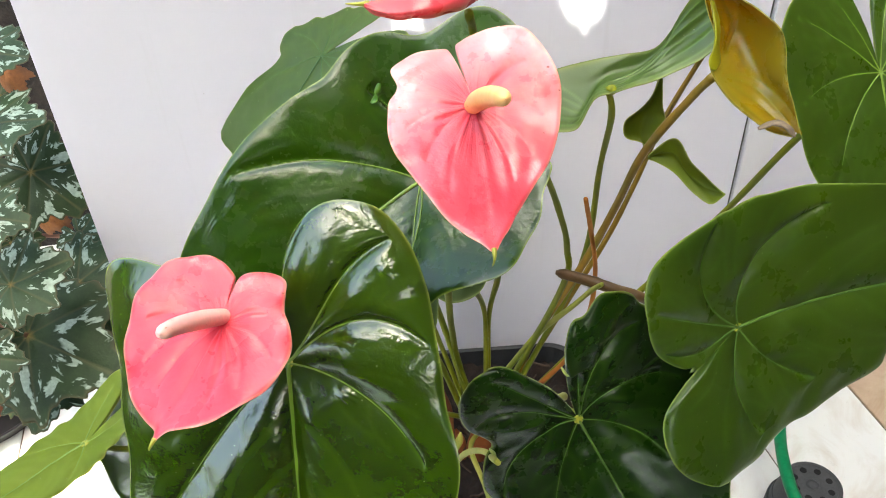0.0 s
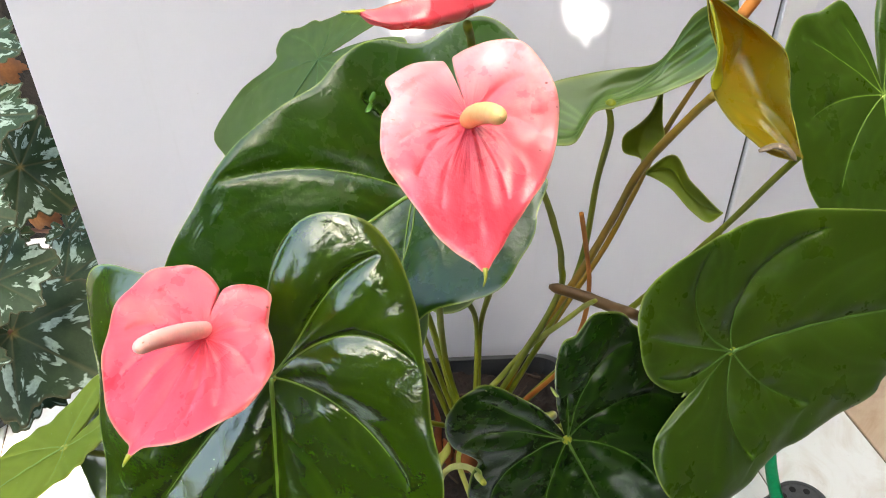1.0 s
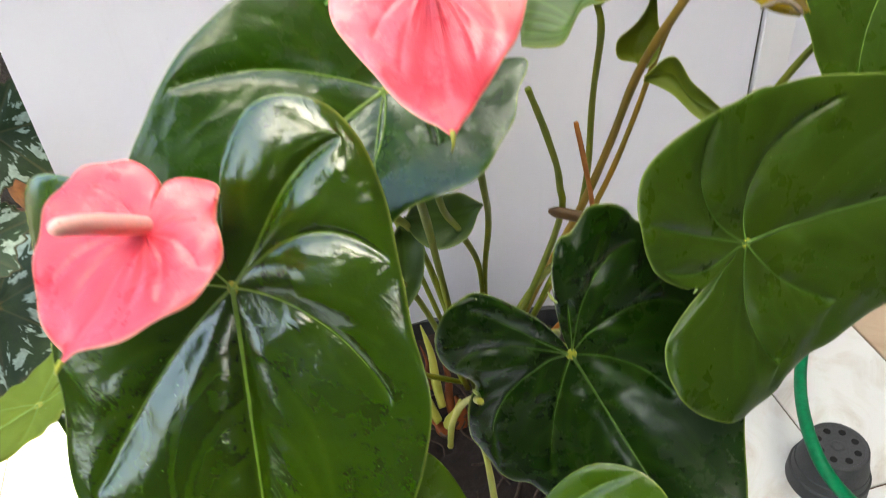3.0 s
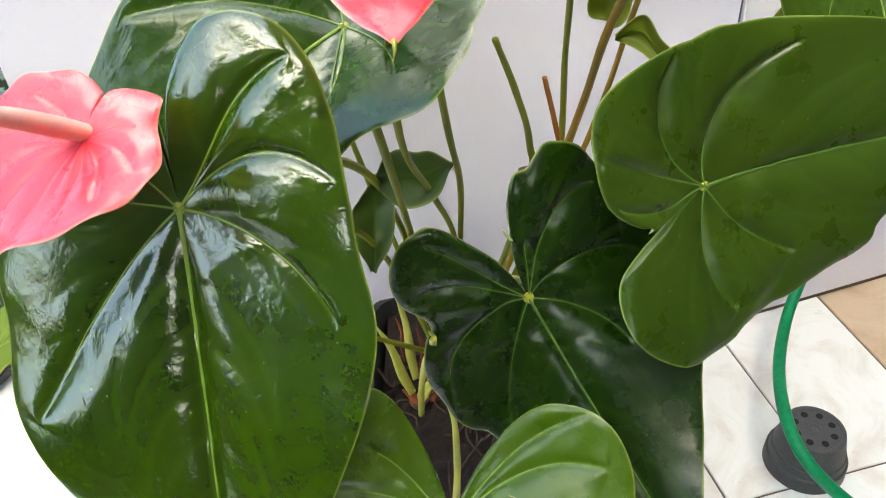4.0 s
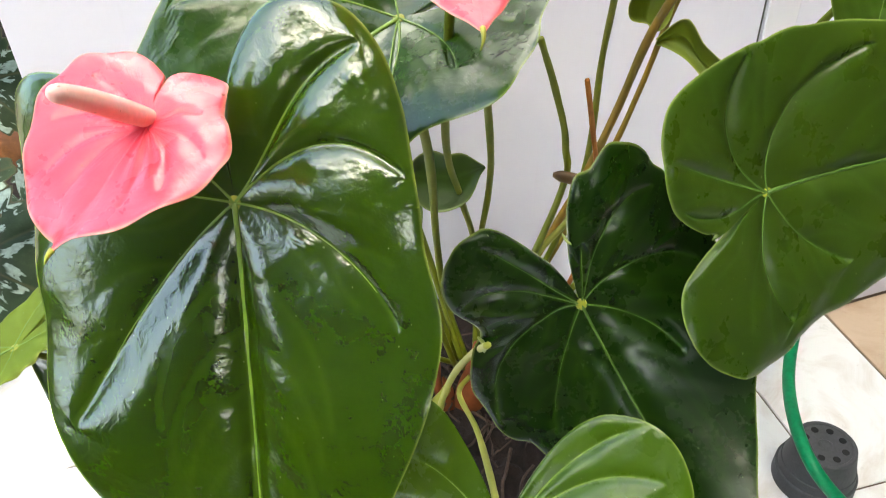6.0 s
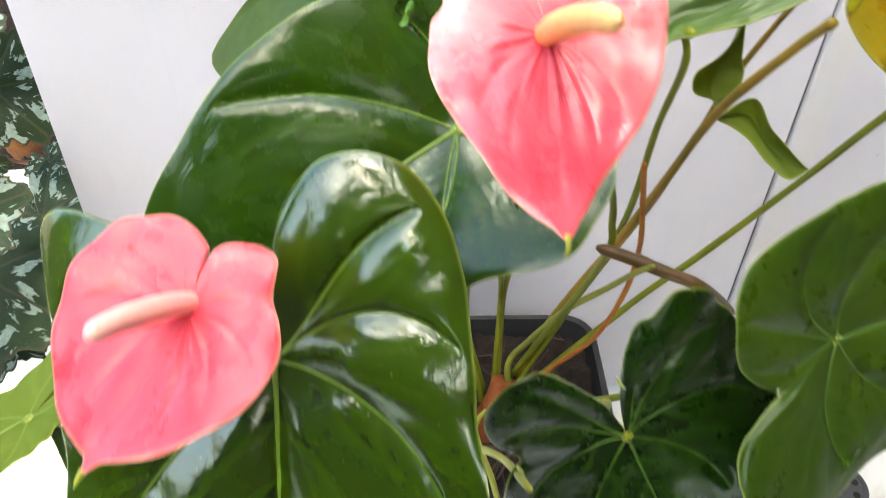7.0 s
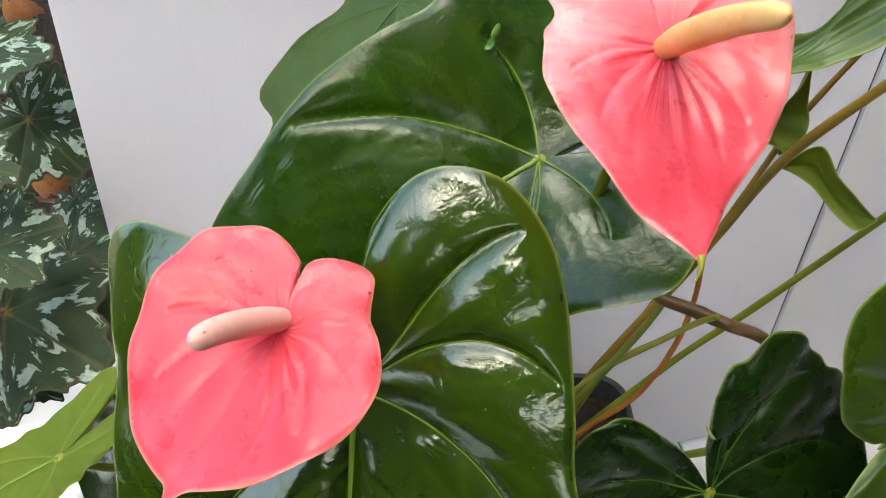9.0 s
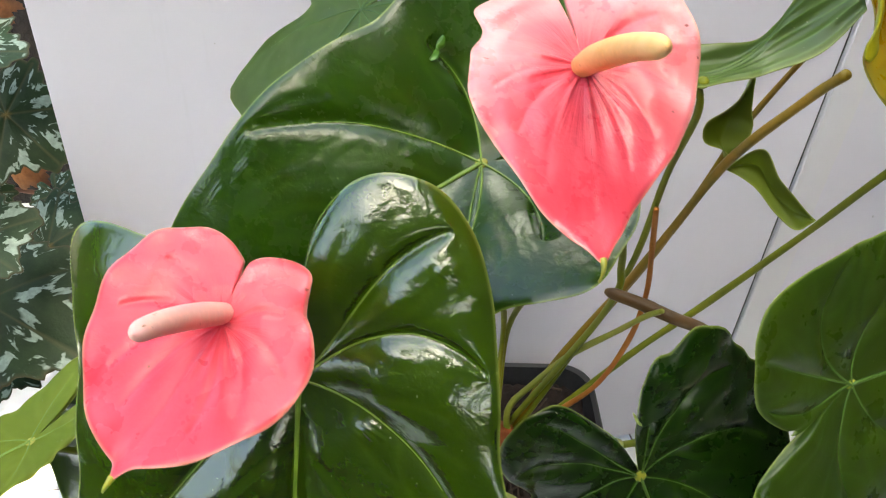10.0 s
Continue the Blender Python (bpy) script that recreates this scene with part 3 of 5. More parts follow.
ground = tagged(new("floor"), "pale marbled floor tiles with brown grout", "floor", kind="structure")
# unseen ground sheet, kept dark to cut bounce and reflections on the leaves
bm = bmesh.new()
bmesh.ops.create_grid(bm, x_segments=2, y_segments=2, size=400)
for v in bm.verts:
    v.co.z = -0.012
part("yard", bm, DARK_GROUND, ground, "unseen dark ground added beyond the tiles to cut bounce light", smooth=False)
# added backdrop; its dark colour stands in for shade behind the leaves
wall_backdrop = tagged(new("wall_backdrop"), "dark backdrop added for the shade behind the begonia", "wall", kind="structure")
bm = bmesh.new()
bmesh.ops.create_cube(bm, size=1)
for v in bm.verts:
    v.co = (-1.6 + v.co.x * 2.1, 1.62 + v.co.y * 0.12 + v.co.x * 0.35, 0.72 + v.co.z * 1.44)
part("wall_core", bm, BACKDROP, wall_backdrop, smooth=False)

# unseen walls and a slab, added to block sky and shape leaf reflections
BLOCKER = rough_material("blocker_brown", (0.06, 0.05, 0.04), (0.045, 0.038, 0.03), 2.5, 0.85, 0.3, 0.003)


def blocker_wall(name, label, x0, x1, y0, y1, z1, z0=-0.01):
    ob = tagged(new(name), label, "roof" if "roof" in name else "wall", kind="structure")
    bm = bmesh.new()
    bmesh.ops.create_cube(bm, size=1)
    for v in bm.verts:
        v.co = (x0 if v.co.x < 0 else x1, y0 if v.co.y < 0 else y1, z0 if v.co.z < 0 else z1)
    part("wall_core", bm, BLOCKER, ob, smooth=False)
    return ob


blocker_wall("wall_south", "unseen brown wall added to shape leaf reflections", -0.25, 0.50, -1.75, -1.60, 3.2)
# gap left between these two so one patch of leaf reflects sky
blocker_wall("wall_gap_low", "unseen low wall added under a reflected sky gap", 0.502, 1.298, -1.75, -1.60, 0.87)
blocker_wall("wall_gap_high", "unseen wall added above a reflected sky gap", 0.502, 1.298, -1.75, -1.60, 4.0, 1.32)
blocker_wall("wall_corner", "unseen brown wall added to shape leaf reflections", 1.30, 3.2, -1.75, -1.60, 4.6)
blocker_wall("wall_blocker", "unseen dark wall added to darken leaf reflections", -1.74, -0.26, -2.05, -1.90, 2.08)
blocker_wall("wall_low", "unseen low dark wall added to shape reflections", -4.0, -1.76, -2.05, -1.90, 0.88)
blocker_wall("wall_west", "unseen low dark wall added to shape reflections", -1.75, -1.60, -1.89, -0.29, 0.72)
blocker_wall("wall_west_tall", "unseen dark wall added to block low sky", -1.75, -1.60, -0.28, 0.40, 1.85)
blocker_wall("wall_west_low", "unseen low dark wall added to shape reflections", -1.75, -1.60, 0.41, 1.0, 0.45)
blocker_wall("blocker_roof", "unseen dark slab added to block reflected sky", -1.3, -0.26, -3.6, -1.2, 2.32, 2.20)
blocker_wall("wall_east", "unseen tall wall added to dim the right side", 1.60, 1.75, -1.59, 3.0, 4.8)

# unseen shade-tree foliage added over the yard to block the sun between flecks
FOLIAGE = leaf_material("tree_leaf", (0.02, 0.06, 0.012), (0.04, 0.10, 0.02), (0.08, 0.14, 0.03), 0.5)
side = to_sun.cross(Vector((0, 0, 1))).normalized()
rise = side.cross(to_sun).normalized()
MID = Vector((0.10, 0.70, 0.90))
# gaps placed by hand so flecks land on the wall and spathes
GAPS = [(-0.158, 0.210, 0.018), (-0.187, 0.206, 0.003), (-0.100, 0.190, 0.007), (-0.122, 0.228, 0.002), (0.088, 0.216, 0.016), (-0.300, 0.232, 0.002), (-0.235, 0.240, 0.000), (0.020, 0.236, 0.014), (0.335, 0.168, -0.005), (0.126, -0.078, 0.006), (0.112, -0.094, -0.004), (0.112, -0.019, 0.012)]


def shade_tree():
    """Many small leaves in a layer square to the sun; gaps are (side, rise, radius) round MID's line to the sun."""
    rng = np.random.default_rng(8)
    verts, faces = [], []
    grid = [(x, y) for _ in range(4) for x in np.arange(-1.3, 2.2, 0.021) for y in np.arange(-2.3, 1.3, 0.021) if (y < 0.50 or x > 0.42) and (x < 0.68 or y > -0.06 or y < -0.62)]
    for x, y in grid:
        a, b = x + rng.uniform(-0.012, 0.012), y + rng.uniform(-0.012, 0.012)
        if any((a - g[0]) ** 2 + (b - g[1]) ** 2 < (g[2] + 0.014) ** 2 for g in GAPS):
            continue
        c = MID + to_sun * (5.5 + rng.uniform(-0.12, 0.12)) + side * a + rise * b
        w = Vector(rng.normal(0, 1, 3)).normalized()
        n = (to_sun + Vector(rng.normal(0, 0.45, 3))).normalized()
        u = (w - n * w.dot(n)).normalized()
        v = n.cross(u)
        s = rng.uniform(0.022, 0.034)
        k = len(verts)
        for p, q, d in ((-1.0, 0, 0), (-0.3, 0.55, 0.12), (0.35, 0.45, 0.12), (1.2, 0, -0.1), (0.35, -0.45, 0.12), (-0.3, -0.55, 0.12)):
            verts.append(c + u * s * p + v * s * q + n * s * d)
        faces += [(k, k + 1, k + 5), (k + 1, k + 2, k + 4, k + 5), (k + 2, k + 3, k + 4)]
    return tagged(mesh_ob("tree_foliage", verts, faces, FOLIAGE, smooth=False), "unseen shade-tree foliage added overhead, with gaps for sun flecks", "foliage", kind="stuff")


shade_tree()

# the anthurium
CROWN = (0.041, 0.775, 0.330)
plant = thing("anthurium_plant", "large anthurium with glossy heart-shaped leaves and coral-pink flowers", "potted plant", CROWN)
plant.location = (0, 0, 0)
EVEN = [(0, 0, 0, 0.97), (52, 42, 33, 0.9), (-52, -42, -33, 0.9), (100, 90, 78, 0.88), (-100, -90, -78, 0.88), (142, 136, 128, 0.88), (-142, -136, -128, 0.88), (166, 163, 158, 0.85), (-166, -163, -158, 0.85)]
PETAL = [(0, 0, 0, 0.9), (38, 29, 20, 0.8), (-38, -29, -20, 0.8), (68, 56, 42, 0.8), (-68, -56, -42, 0.8), (104, 90, 74, 0.8), (-104, -90, -74, 0.8), (140, 130, 118, 0.75), (-140, -130, -118, 0.75)]

blade("leaf", plant, LEAF_DARK, at=(-0.1106, 0.3757, 0.8704), turn=(-70.07, 0.42, -183.09), scale=0.200,
     radii=(0.2670, 0.2297, 0.1956, 0.1669, 0.1354, 0.1237, 0.1189, 0.1245, 0.1363, 0.1098, 0.0700, 0.0400, 0.0660, 0.1080, 0.1208, 0.1180, 0.1093, 0.1031, 0.1036, 0.1104, 0.1329, 0.1540, 0.1826, 0.2273),
     bend=(0.032, -0.277, -0.003, -0.005, 0.395, 0.223, -0.144, -0.004, -0.213, -0.139), sinus=(-0.045, 0.0406, 0.899),
      veins=[(0, 0, 0, 0.97), (52, 43, 38, 0.92), (278, 290, 307, 0.80), (228, 236, 261, 0.95), (224, 215, 222, 0.94), (102, 101, 99, 0.40), (142, 138, 134, 0.85)], label="big glossy dark green leaf in front", vein_mat=VEIN, quilt=0.0170, ripple=0.0006, fold=0.015, flat_zones=[(36, 105, 0.35), (122, 172, 0.62), (283, 333, 0.45)], joint=0.0032, seed=1, rings=140, spokes=400, bites=[(2.361, 0.130, 0.090)], dents=[(-0.0708, -0.0687, 0.0070, 0.0022), (-0.0870, -0.0569, 0.0060, 0.0014), (-0.0399, 0.0223, 0.0080, 0.0012), (0.0702, 0.0736, 0.0080, 0.0012)])
blade("leaf", plant, LEAF_RICH, at=(-0.0228, 0.5246, 0.9146), turn=(-16.78, -25.92, 132.21), scale=0.220,
     radii=(0.1865, 0.2114, 0.1612, 0.1309, 0.1087, 0.0989, 0.1050, 0.1152, 0.1217, 0.1648, 0.1546, 0.1306, 0.1124, 0.1053, 0.0956, 0.0927, 0.0982, 0.1019, 0.1090, 0.1047, 0.1037, 0.1229, 0.1127, 0.1520),
     bend=(-0.308, 0.435, 0.397, -0.189, -0.200, 0.310, -0.029, -0.055, 0.294, 0.223), sinus=(0.304, 0.2264, 0.901),
      veins=[(0, 0, 0, 0.97), (58, 46, 34, 0.96), (112, 104, 90, 0.72), (227, 247, 273, 0.64), (318, 315, 312, 0.62)] + [(-60, -48, -36, 0.85)],
      label="big glossy leaf with a holed upper lobe", vein_mat=VEIN, quilt=0.0150, ripple=0.0004, fold=0.018, joint=0.0032, seed=2, rings=140, spokes=400, dents=[(0.0663, 0.1294, 0.0042, 0.0016), (0.0651, 0.1491, 0.0038, 0.0013), (0.0716, 0.1135, 0.0030, 0.0009), (0.0733, 0.0644, 0.0035, 0.0009)])
blade("leaf", plant, LEAF_MID, at=(0.2231, 0.4600, 0.8114), turn=(-8.19, 69.44, -67.69), scale=0.240,
     radii=(0.2607, 0.2501, 0.2290, 0.2094, 0.1708, 0.1609, 0.1634, 0.1578, 0.1486, 0.1408, 0.1340, 0.1292, 0.1243, 0.1194, 0.1177, 0.1168, 0.1160, 0.1153, 0.1170, 0.1186, 0.1203, 0.1220, 0.1238, 0.1256, 0.1261, 0.1266, 0.1261, 0.1251, 0.1241, 0.1227, 0.1210, 0.1190, 0.1150, 0.1102, 0.1029, 0.0937, 0.0801, 0.0558, 0.0627, 0.0699, 0.0773, 0.0840, 0.0901, 0.0961, 0.1020, 0.1085, 0.1133, 0.1158, 0.1147, 0.1122, 0.1099, 0.1077, 0.1058, 0.1045, 0.1032, 0.1057, 0.1082, 0.1088, 0.1114, 0.1148, 0.1189, 0.1236, 0.1291, 0.1362, 0.1450, 0.1554, 0.1677, 0.1828, 0.1998, 0.2164, 0.2350, 0.2532),
     bend=(0.328, 0.315, -0.199, 0.083, -0.144, -0.052, -0.092, -0.080, -0.185, 0.061), sinus=(-0.363, 0.035, 0.90),
      veins=[(0, 0, 0, 0.97), (228, 242, 262, 0.96), (264, 284, 312, 0.87), (220, 221, 222, 0.93), (202, 191, 204, 0.94), (62, 54, 45, 0.70), (124, 106, 87, 0.85)],
      label="broad leaf with a bent midrib", vein_mat=VEIN_FINE, vein_size=0.0010, quilt=0.0130, fold=0.015, ripple=0.0008, joint=0.0032, seed=3, rings=120, spokes=340)
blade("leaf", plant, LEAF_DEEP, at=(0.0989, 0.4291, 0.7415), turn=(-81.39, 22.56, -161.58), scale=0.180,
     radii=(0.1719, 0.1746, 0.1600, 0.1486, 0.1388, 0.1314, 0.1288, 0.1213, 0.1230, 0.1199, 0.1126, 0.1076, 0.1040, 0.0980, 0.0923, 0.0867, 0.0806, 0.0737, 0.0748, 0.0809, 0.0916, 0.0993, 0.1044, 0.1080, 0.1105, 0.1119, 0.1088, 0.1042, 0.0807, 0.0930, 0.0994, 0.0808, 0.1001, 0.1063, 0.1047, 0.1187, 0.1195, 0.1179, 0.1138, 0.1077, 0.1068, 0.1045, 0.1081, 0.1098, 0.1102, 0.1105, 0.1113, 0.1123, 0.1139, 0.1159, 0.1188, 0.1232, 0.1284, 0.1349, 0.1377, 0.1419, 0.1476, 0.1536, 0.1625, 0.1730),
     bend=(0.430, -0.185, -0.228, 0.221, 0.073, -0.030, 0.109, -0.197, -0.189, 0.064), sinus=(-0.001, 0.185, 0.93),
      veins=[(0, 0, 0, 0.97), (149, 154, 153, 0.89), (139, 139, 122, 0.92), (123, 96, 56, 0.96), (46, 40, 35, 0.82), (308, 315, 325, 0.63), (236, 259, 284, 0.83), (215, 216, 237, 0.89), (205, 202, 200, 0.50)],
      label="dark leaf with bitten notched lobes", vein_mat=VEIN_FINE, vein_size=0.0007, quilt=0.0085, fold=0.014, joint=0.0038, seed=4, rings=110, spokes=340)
blade("leaf", plant, LEAF_YOUNG, at=(0.0377, 0.3049, 0.6473), turn=(-26.39, -3.61, -179.57), scale=0.180,
     radii=(0.1794, 0.1545, 0.1339, 0.1220, 0.1146, 0.1105, 0.1079, 0.1065, 0.1066, 0.1122, 0.1318, 0.0720, 0.0598, 0.0697, 0.1128, 0.1189, 0.1239, 0.1249, 0.1198, 0.1195, 0.1187, 0.1233, 0.1339, 0.1541),
     bend=(0.404, 0.070, 0.078, -0.047, -0.010, 0.161, 0.000, -0.021, 0.179, 0.079), sinus=(0.055, 0.4941, 0.953),
      veins=[(0, 0, 0, 0.97), (224, 232, 251, 0.87), (215, 219, 232, 0.96), (134, 135, 127, 0.74), (119, 113, 103, 0.78)], label="young light green leaf", vein_mat=VEIN, vein_size=0.0010, quilt=0.0085, fold=0.013, joint=0.004, seed=5, rings=100, spokes=300)
blade("leaf", plant, LEAF_MATT, at=(-0.1293, 0.7604, 0.9120), turn=(-50.40, -13.35, 122.92), scale=0.190,
     radii=(0.2458, 0.1782, 0.1838, 0.0818, 0.0718, 0.0637, 0.0530, 0.0477, 0.0461, 0.0529, 0.0626, 0.0715, 0.0863, 0.1000, 0.1084, 0.1093, 0.1092, 0.1110, 0.1130, 0.1174, 0.1283, 0.1540, 0.2027, 0.2732),
     bend=(-0.287, 0.408, -0.046, 0.215, 0.142, -0.155, 0.108, -0.210, -0.129, 0.053), sinus=(0.464, 0.0889, 0.900),
      veins=EVEN, label="dull green leaf with an uneven margin against the wall", vein_mat=VEIN_DARK, vein_size=0.0006, quilt=0.0035, seed=6, bites=[(0.990, 0.070, 0.070), (0.602, 0.070, 0.060), (1.989, 0.060, 0.050), (1.460, 0.050, -0.030), (0.707, 0.060, -0.030), (2.539, 0.050, 0.050)])
blade("leaf", plant, LEAF_MID, at=(0.4146, 0.7149, 0.8984), turn=(-51.98, 4.92, -172.36), scale=0.200,
     radii=(0.1967, 0.1654, 0.1398, 0.1284, 0.1161, 0.1096, 0.1142, 0.1179, 0.1175, 0.1163, 0.1020, 0.1005, 0.1010, 0.1071, 0.1125, 0.1134, 0.1145, 0.1180, 0.1209, 0.1240, 0.1282, 0.1363, 0.1492, 0.1714),
     bend=(-0.022, 0.283, -0.082, 0.003, -0.024, 0.197, 0.037, 0.011, -0.007, -0.064), sinus=(-0.091, 0.1230, 0.900),
      veins=EVEN, label="broad dull green leaf", vein_mat=VEIN, vein_size=0.0008, quilt=0.0060, seed=7)
strip_leaf(plant, LEAF_MATT, [(0.0860, 0.7200, 0.8900), (0.1020, 0.7350, 0.8999), (0.1376, 0.7350, 0.9111), (0.1690, 0.7350, 0.9161), (0.1984, 0.7350, 0.9211), (0.2144, 0.7350, 0.9403), (0.2233, 0.7350, 0.9638), (0.2361, 0.7350, 0.9775), (0.2640, 0.7350, 0.9850)],
           [(0.0830, 0.6600, 0.8770), (0.1000, 0.6600, 0.8740), (0.1205, 0.6650, 0.8746), (0.1352, 0.6800, 0.8990), (0.1574, 0.6850, 0.9017), (0.1839, 0.6900, 0.9075), (0.2062, 0.7000, 0.9100), (0.2421, 0.7050, 0.9269), (0.2690, 0.7150, 0.9600)], (0, 0.012, -0.010), "dull leaf seen edge on with a dry margin", 8, along=110, across=60, fan=(0.32, 0.92, 5), fold=0.0)
bm = bmesh.new()
bmesh.ops.create_uvsphere(bm, u_segments=14, v_segments=10, radius=0.0052, matrix=Matrix.Translation((0.1530, 0.6930, 0.9000)))
part("leaf_joint", bm, STALKS["petiole_leaf"], plant)
blade("leaf", plant, LEAF_PALE, at=(-0.3440, 0.4697, 0.6720), turn=(-4.93, -2.90, 149.58), scale=0.110,
      radii=(0.080, 0.102, 0.085, 0.057, 0.046, 0.040, 0.036, 0.035, 0.037, 0.046, 0.063, 0.076, 0.060, 0.056, 0.047, 0.036, 0.029, 0.026, 0.026, 0.028, 0.030, 0.035, 0.043, 0.060),
      bend=(0.05, -0.15, 0, 0, 0, 0.10, 0, 0, 0.25, 0), sinus=(0.0, 0.10, 0.85),
      veins=[(16, 14, 12, 0.95), (62, 52, 44, 0.85), (-44, -36, -28, 0.85), (150, 156, 161, 0.8), (-148, -156, -161, 0.8)], label="low light green leaf", vein_mat=VEIN, vein_size=0.0007, quilt=0.0035, fold=0.010, joint=0.003, seed=9, rings=70, spokes=220)

# flowers
one = blade("spathe", plant, SPATHE_PALE, at=(0.0176, 0.4497, 1.0191), turn=(-35.76, 0.90, -174.84), scale=0.085,
     radii=(0.0932, 0.0835, 0.0703, 0.0626, 0.0606, 0.0575, 0.0543, 0.0533, 0.0510, 0.0617, 0.0598, 0.0514, 0.0471, 0.0495, 0.0560, 0.0578, 0.0566, 0.0549, 0.0549, 0.0539, 0.0555, 0.0586, 0.0628, 0.0735),
     bend=(-0.038, 0.078, 0.343, 0.126, 0.050, 0.002, -0.051, 0.047, -0.014, 0.235), sinus=(-0.215, 0.0320, 0.660),
            veins=PETAL,
            label="coral-pink waxy spathe bleached along its margin", quilt=0.0032, fold=0.0070, ripple=0.0008, thick=0.0009, tail=0.006, seed=21, rings=110, spokes=340, flutes=0.0007, hook=0.009)
spadix(one, SPADIX_CREAM, [(0.0165, 0.4510, 1.0180), (0.0200, 0.4300, 1.0330), (0.0262, 0.3985, 1.0520), (0.0318, 0.3670, 1.0670)], 0.0063, "cream-yellow spadix")
two = blade("spathe", plant, SPATHE, at=(-0.1340, 0.3448, 0.9365), turn=(-20.64, -6.37, 158.11), scale=0.085,
     radii=(0.0698, 0.0690, 0.0678, 0.0666, 0.0655, 0.0640, 0.0625, 0.0610, 0.0597, 0.0586, 0.0576, 0.0568, 0.0561, 0.0555, 0.0548, 0.0541, 0.0534, 0.0527, 0.0518, 0.0506, 0.0487, 0.0458, 0.0418, 0.0362, 0.0315, 0.0356, 0.0405, 0.0446, 0.0458, 0.0445, 0.0405, 0.0370, 0.0355, 0.0368, 0.0390, 0.0413, 0.0438, 0.0462, 0.0486, 0.0506, 0.0522, 0.0542, 0.0561, 0.0582, 0.0604, 0.0628, 0.0652, 0.0676),
     bend=(-0.036, -0.004, -0.384, 0.089, 0.021, 0.041, 0.192, -0.149, -0.200, -0.123), sinus=(-0.251, 0.0240, 0.500),
            veins=PETAL,
            label="coral-pink waxy spathe with one small lobe", quilt=0.0048, fold=0.0065, ripple=0.0010, thick=0.0009, tail=0.006, seed=22, rings=110, spokes=340, flutes=0.0007, hook=0.006)
spadix(two, SPADIX_PINK, [(-0.134, 0.352, 0.936), (-0.139, 0.335, 0.950), (-0.1435, 0.310, 0.969), (-0.1458, 0.2915, 0.981)], 0.0054, "pinkish cream spadix")
three = strip_leaf(plant, SPATHE_RED, [(-0.0500, 0.4910, 1.0705), (-0.0330, 0.4950, 1.0730), (-0.0100, 0.5050, 1.0790), (0.0120, 0.5180, 1.0830), (0.0300, 0.5400, 1.0760), (0.0390, 0.5540, 1.0590)],
                   [(-0.0500, 0.4910, 1.0690), (-0.0370, 0.4925, 1.0630), (-0.0190, 0.4980, 1.0575), (0.0030, 0.5080, 1.0560), (0.0230, 0.5300, 1.0540), (0.0390, 0.5550, 1.0560)], (0.002, -0.010, -0.004), "deep coral spathe seen from the side", 23, name="spathe")
path = spline([(-0.0470, 0.4915, 1.0698), (-0.0530, 0.4895, 1.0706), (-0.0610, 0.4880, 1.0716)], 6)
vv, ff = tube_data(path, np.linspace(0.0022, 0.0004, len(path)), 8)
mesh_ob("tip", vv, ff, NUB, three, "yellow-green pointed tip")

stalk(plant, "petiole_leaf", 0.0032, 0.0045, [(-0.111, 0.378, 0.870), (-0.109, 0.404, 0.860), (-0.041, 0.551, 0.788), (-0.032, 0.810, 0.533), (0.021, 0.765, 0.330)])
stalk(plant, "petiole_leaf", 0.0035, 0.0042, [(-0.023, 0.526, 0.913), (-0.025, 0.540, 0.889), (-0.008, 0.551, 0.796), (-0.008, 0.706, 0.591), (-0.002, 0.787, 0.440), (0.026, 0.775, 0.330)])
stalk(plant, "petiole_flower", 0.0028, 0.0038, [(0.018, 0.451, 1.017), (0.016, 0.467, 0.995), (0.006, 0.548, 0.810), (0.020, 0.708, 0.642), (0.038, 0.830, 0.475), (0.036, 0.775, 0.330)])
stalk(plant, "petiole_flower", 0.0030, 0.0038, [(0.016, 0.516, 1.052), (0.022, 0.560, 1.000), (0.042, 0.596, 0.794), (0.049, 0.718, 0.649), (0.043, 0.836, 0.466), (0.041, 0.775, 0.330)])
stalk(plant, "petiole_leaf", 0.0030, 0.0038, [(0.086, 0.636, 0.850), (0.105, 0.656, 0.789), (0.119, 0.671, 0.727), (0.116, 0.683, 0.652), (0.051, 0.795, 0.330)])
stalk(plant, "petiole_leaf", 0.0030, 0.0040, [(0.1500, 0.700, 0.9000), (0.156, 0.694, 0.872), (0.160, 0.744, 0.778), (0.164, 0.790, 0.640), (0.146, 0.818, 0.521), (0.056, 0.775, 0.330)])
stalk(plant, "petiole_brown", 0.0036, 0.0050, [(0.214, 0.599, 0.958), (0.209, 0.631, 0.921), (0.192, 0.693, 0.829), (0.178, 0.736, 0.726), (0.155, 0.766, 0.623), (0.100, 0.794, 0.460), (0.061, 0.785, 0.330)])
stalk(plant, "petiole_brown", 0.0026, 0.0040, [(0.260, 0.750, 0.919), (0.253, 0.769, 0.883), (0.238, 0.801, 0.803), (0.222, 0.823, 0.708), (0.198, 0.836, 0.612), (0.151, 0.842, 0.488), (0.061, 0.795, 0.330)])
stalk(plant, "petiole_leaf", 0.0034, 0.0046, [(0.414, 0.716, 0.897), (0.362, 0.735, 0.816), (0.323, 0.775, 0.699), (0.260, 0.804, 0.569), (0.196, 0.815, 0.469), (0.066, 0.775, 0.330)])
stalk(plant, "petiole_leaf", 0.0034, 0.0046, [(0.222, 0.462, 0.811), (0.206, 0.490, 0.773), (0.201, 0.605, 0.580), (0.121, 0.705, 0.410), (0.061, 0.755, 0.330)])
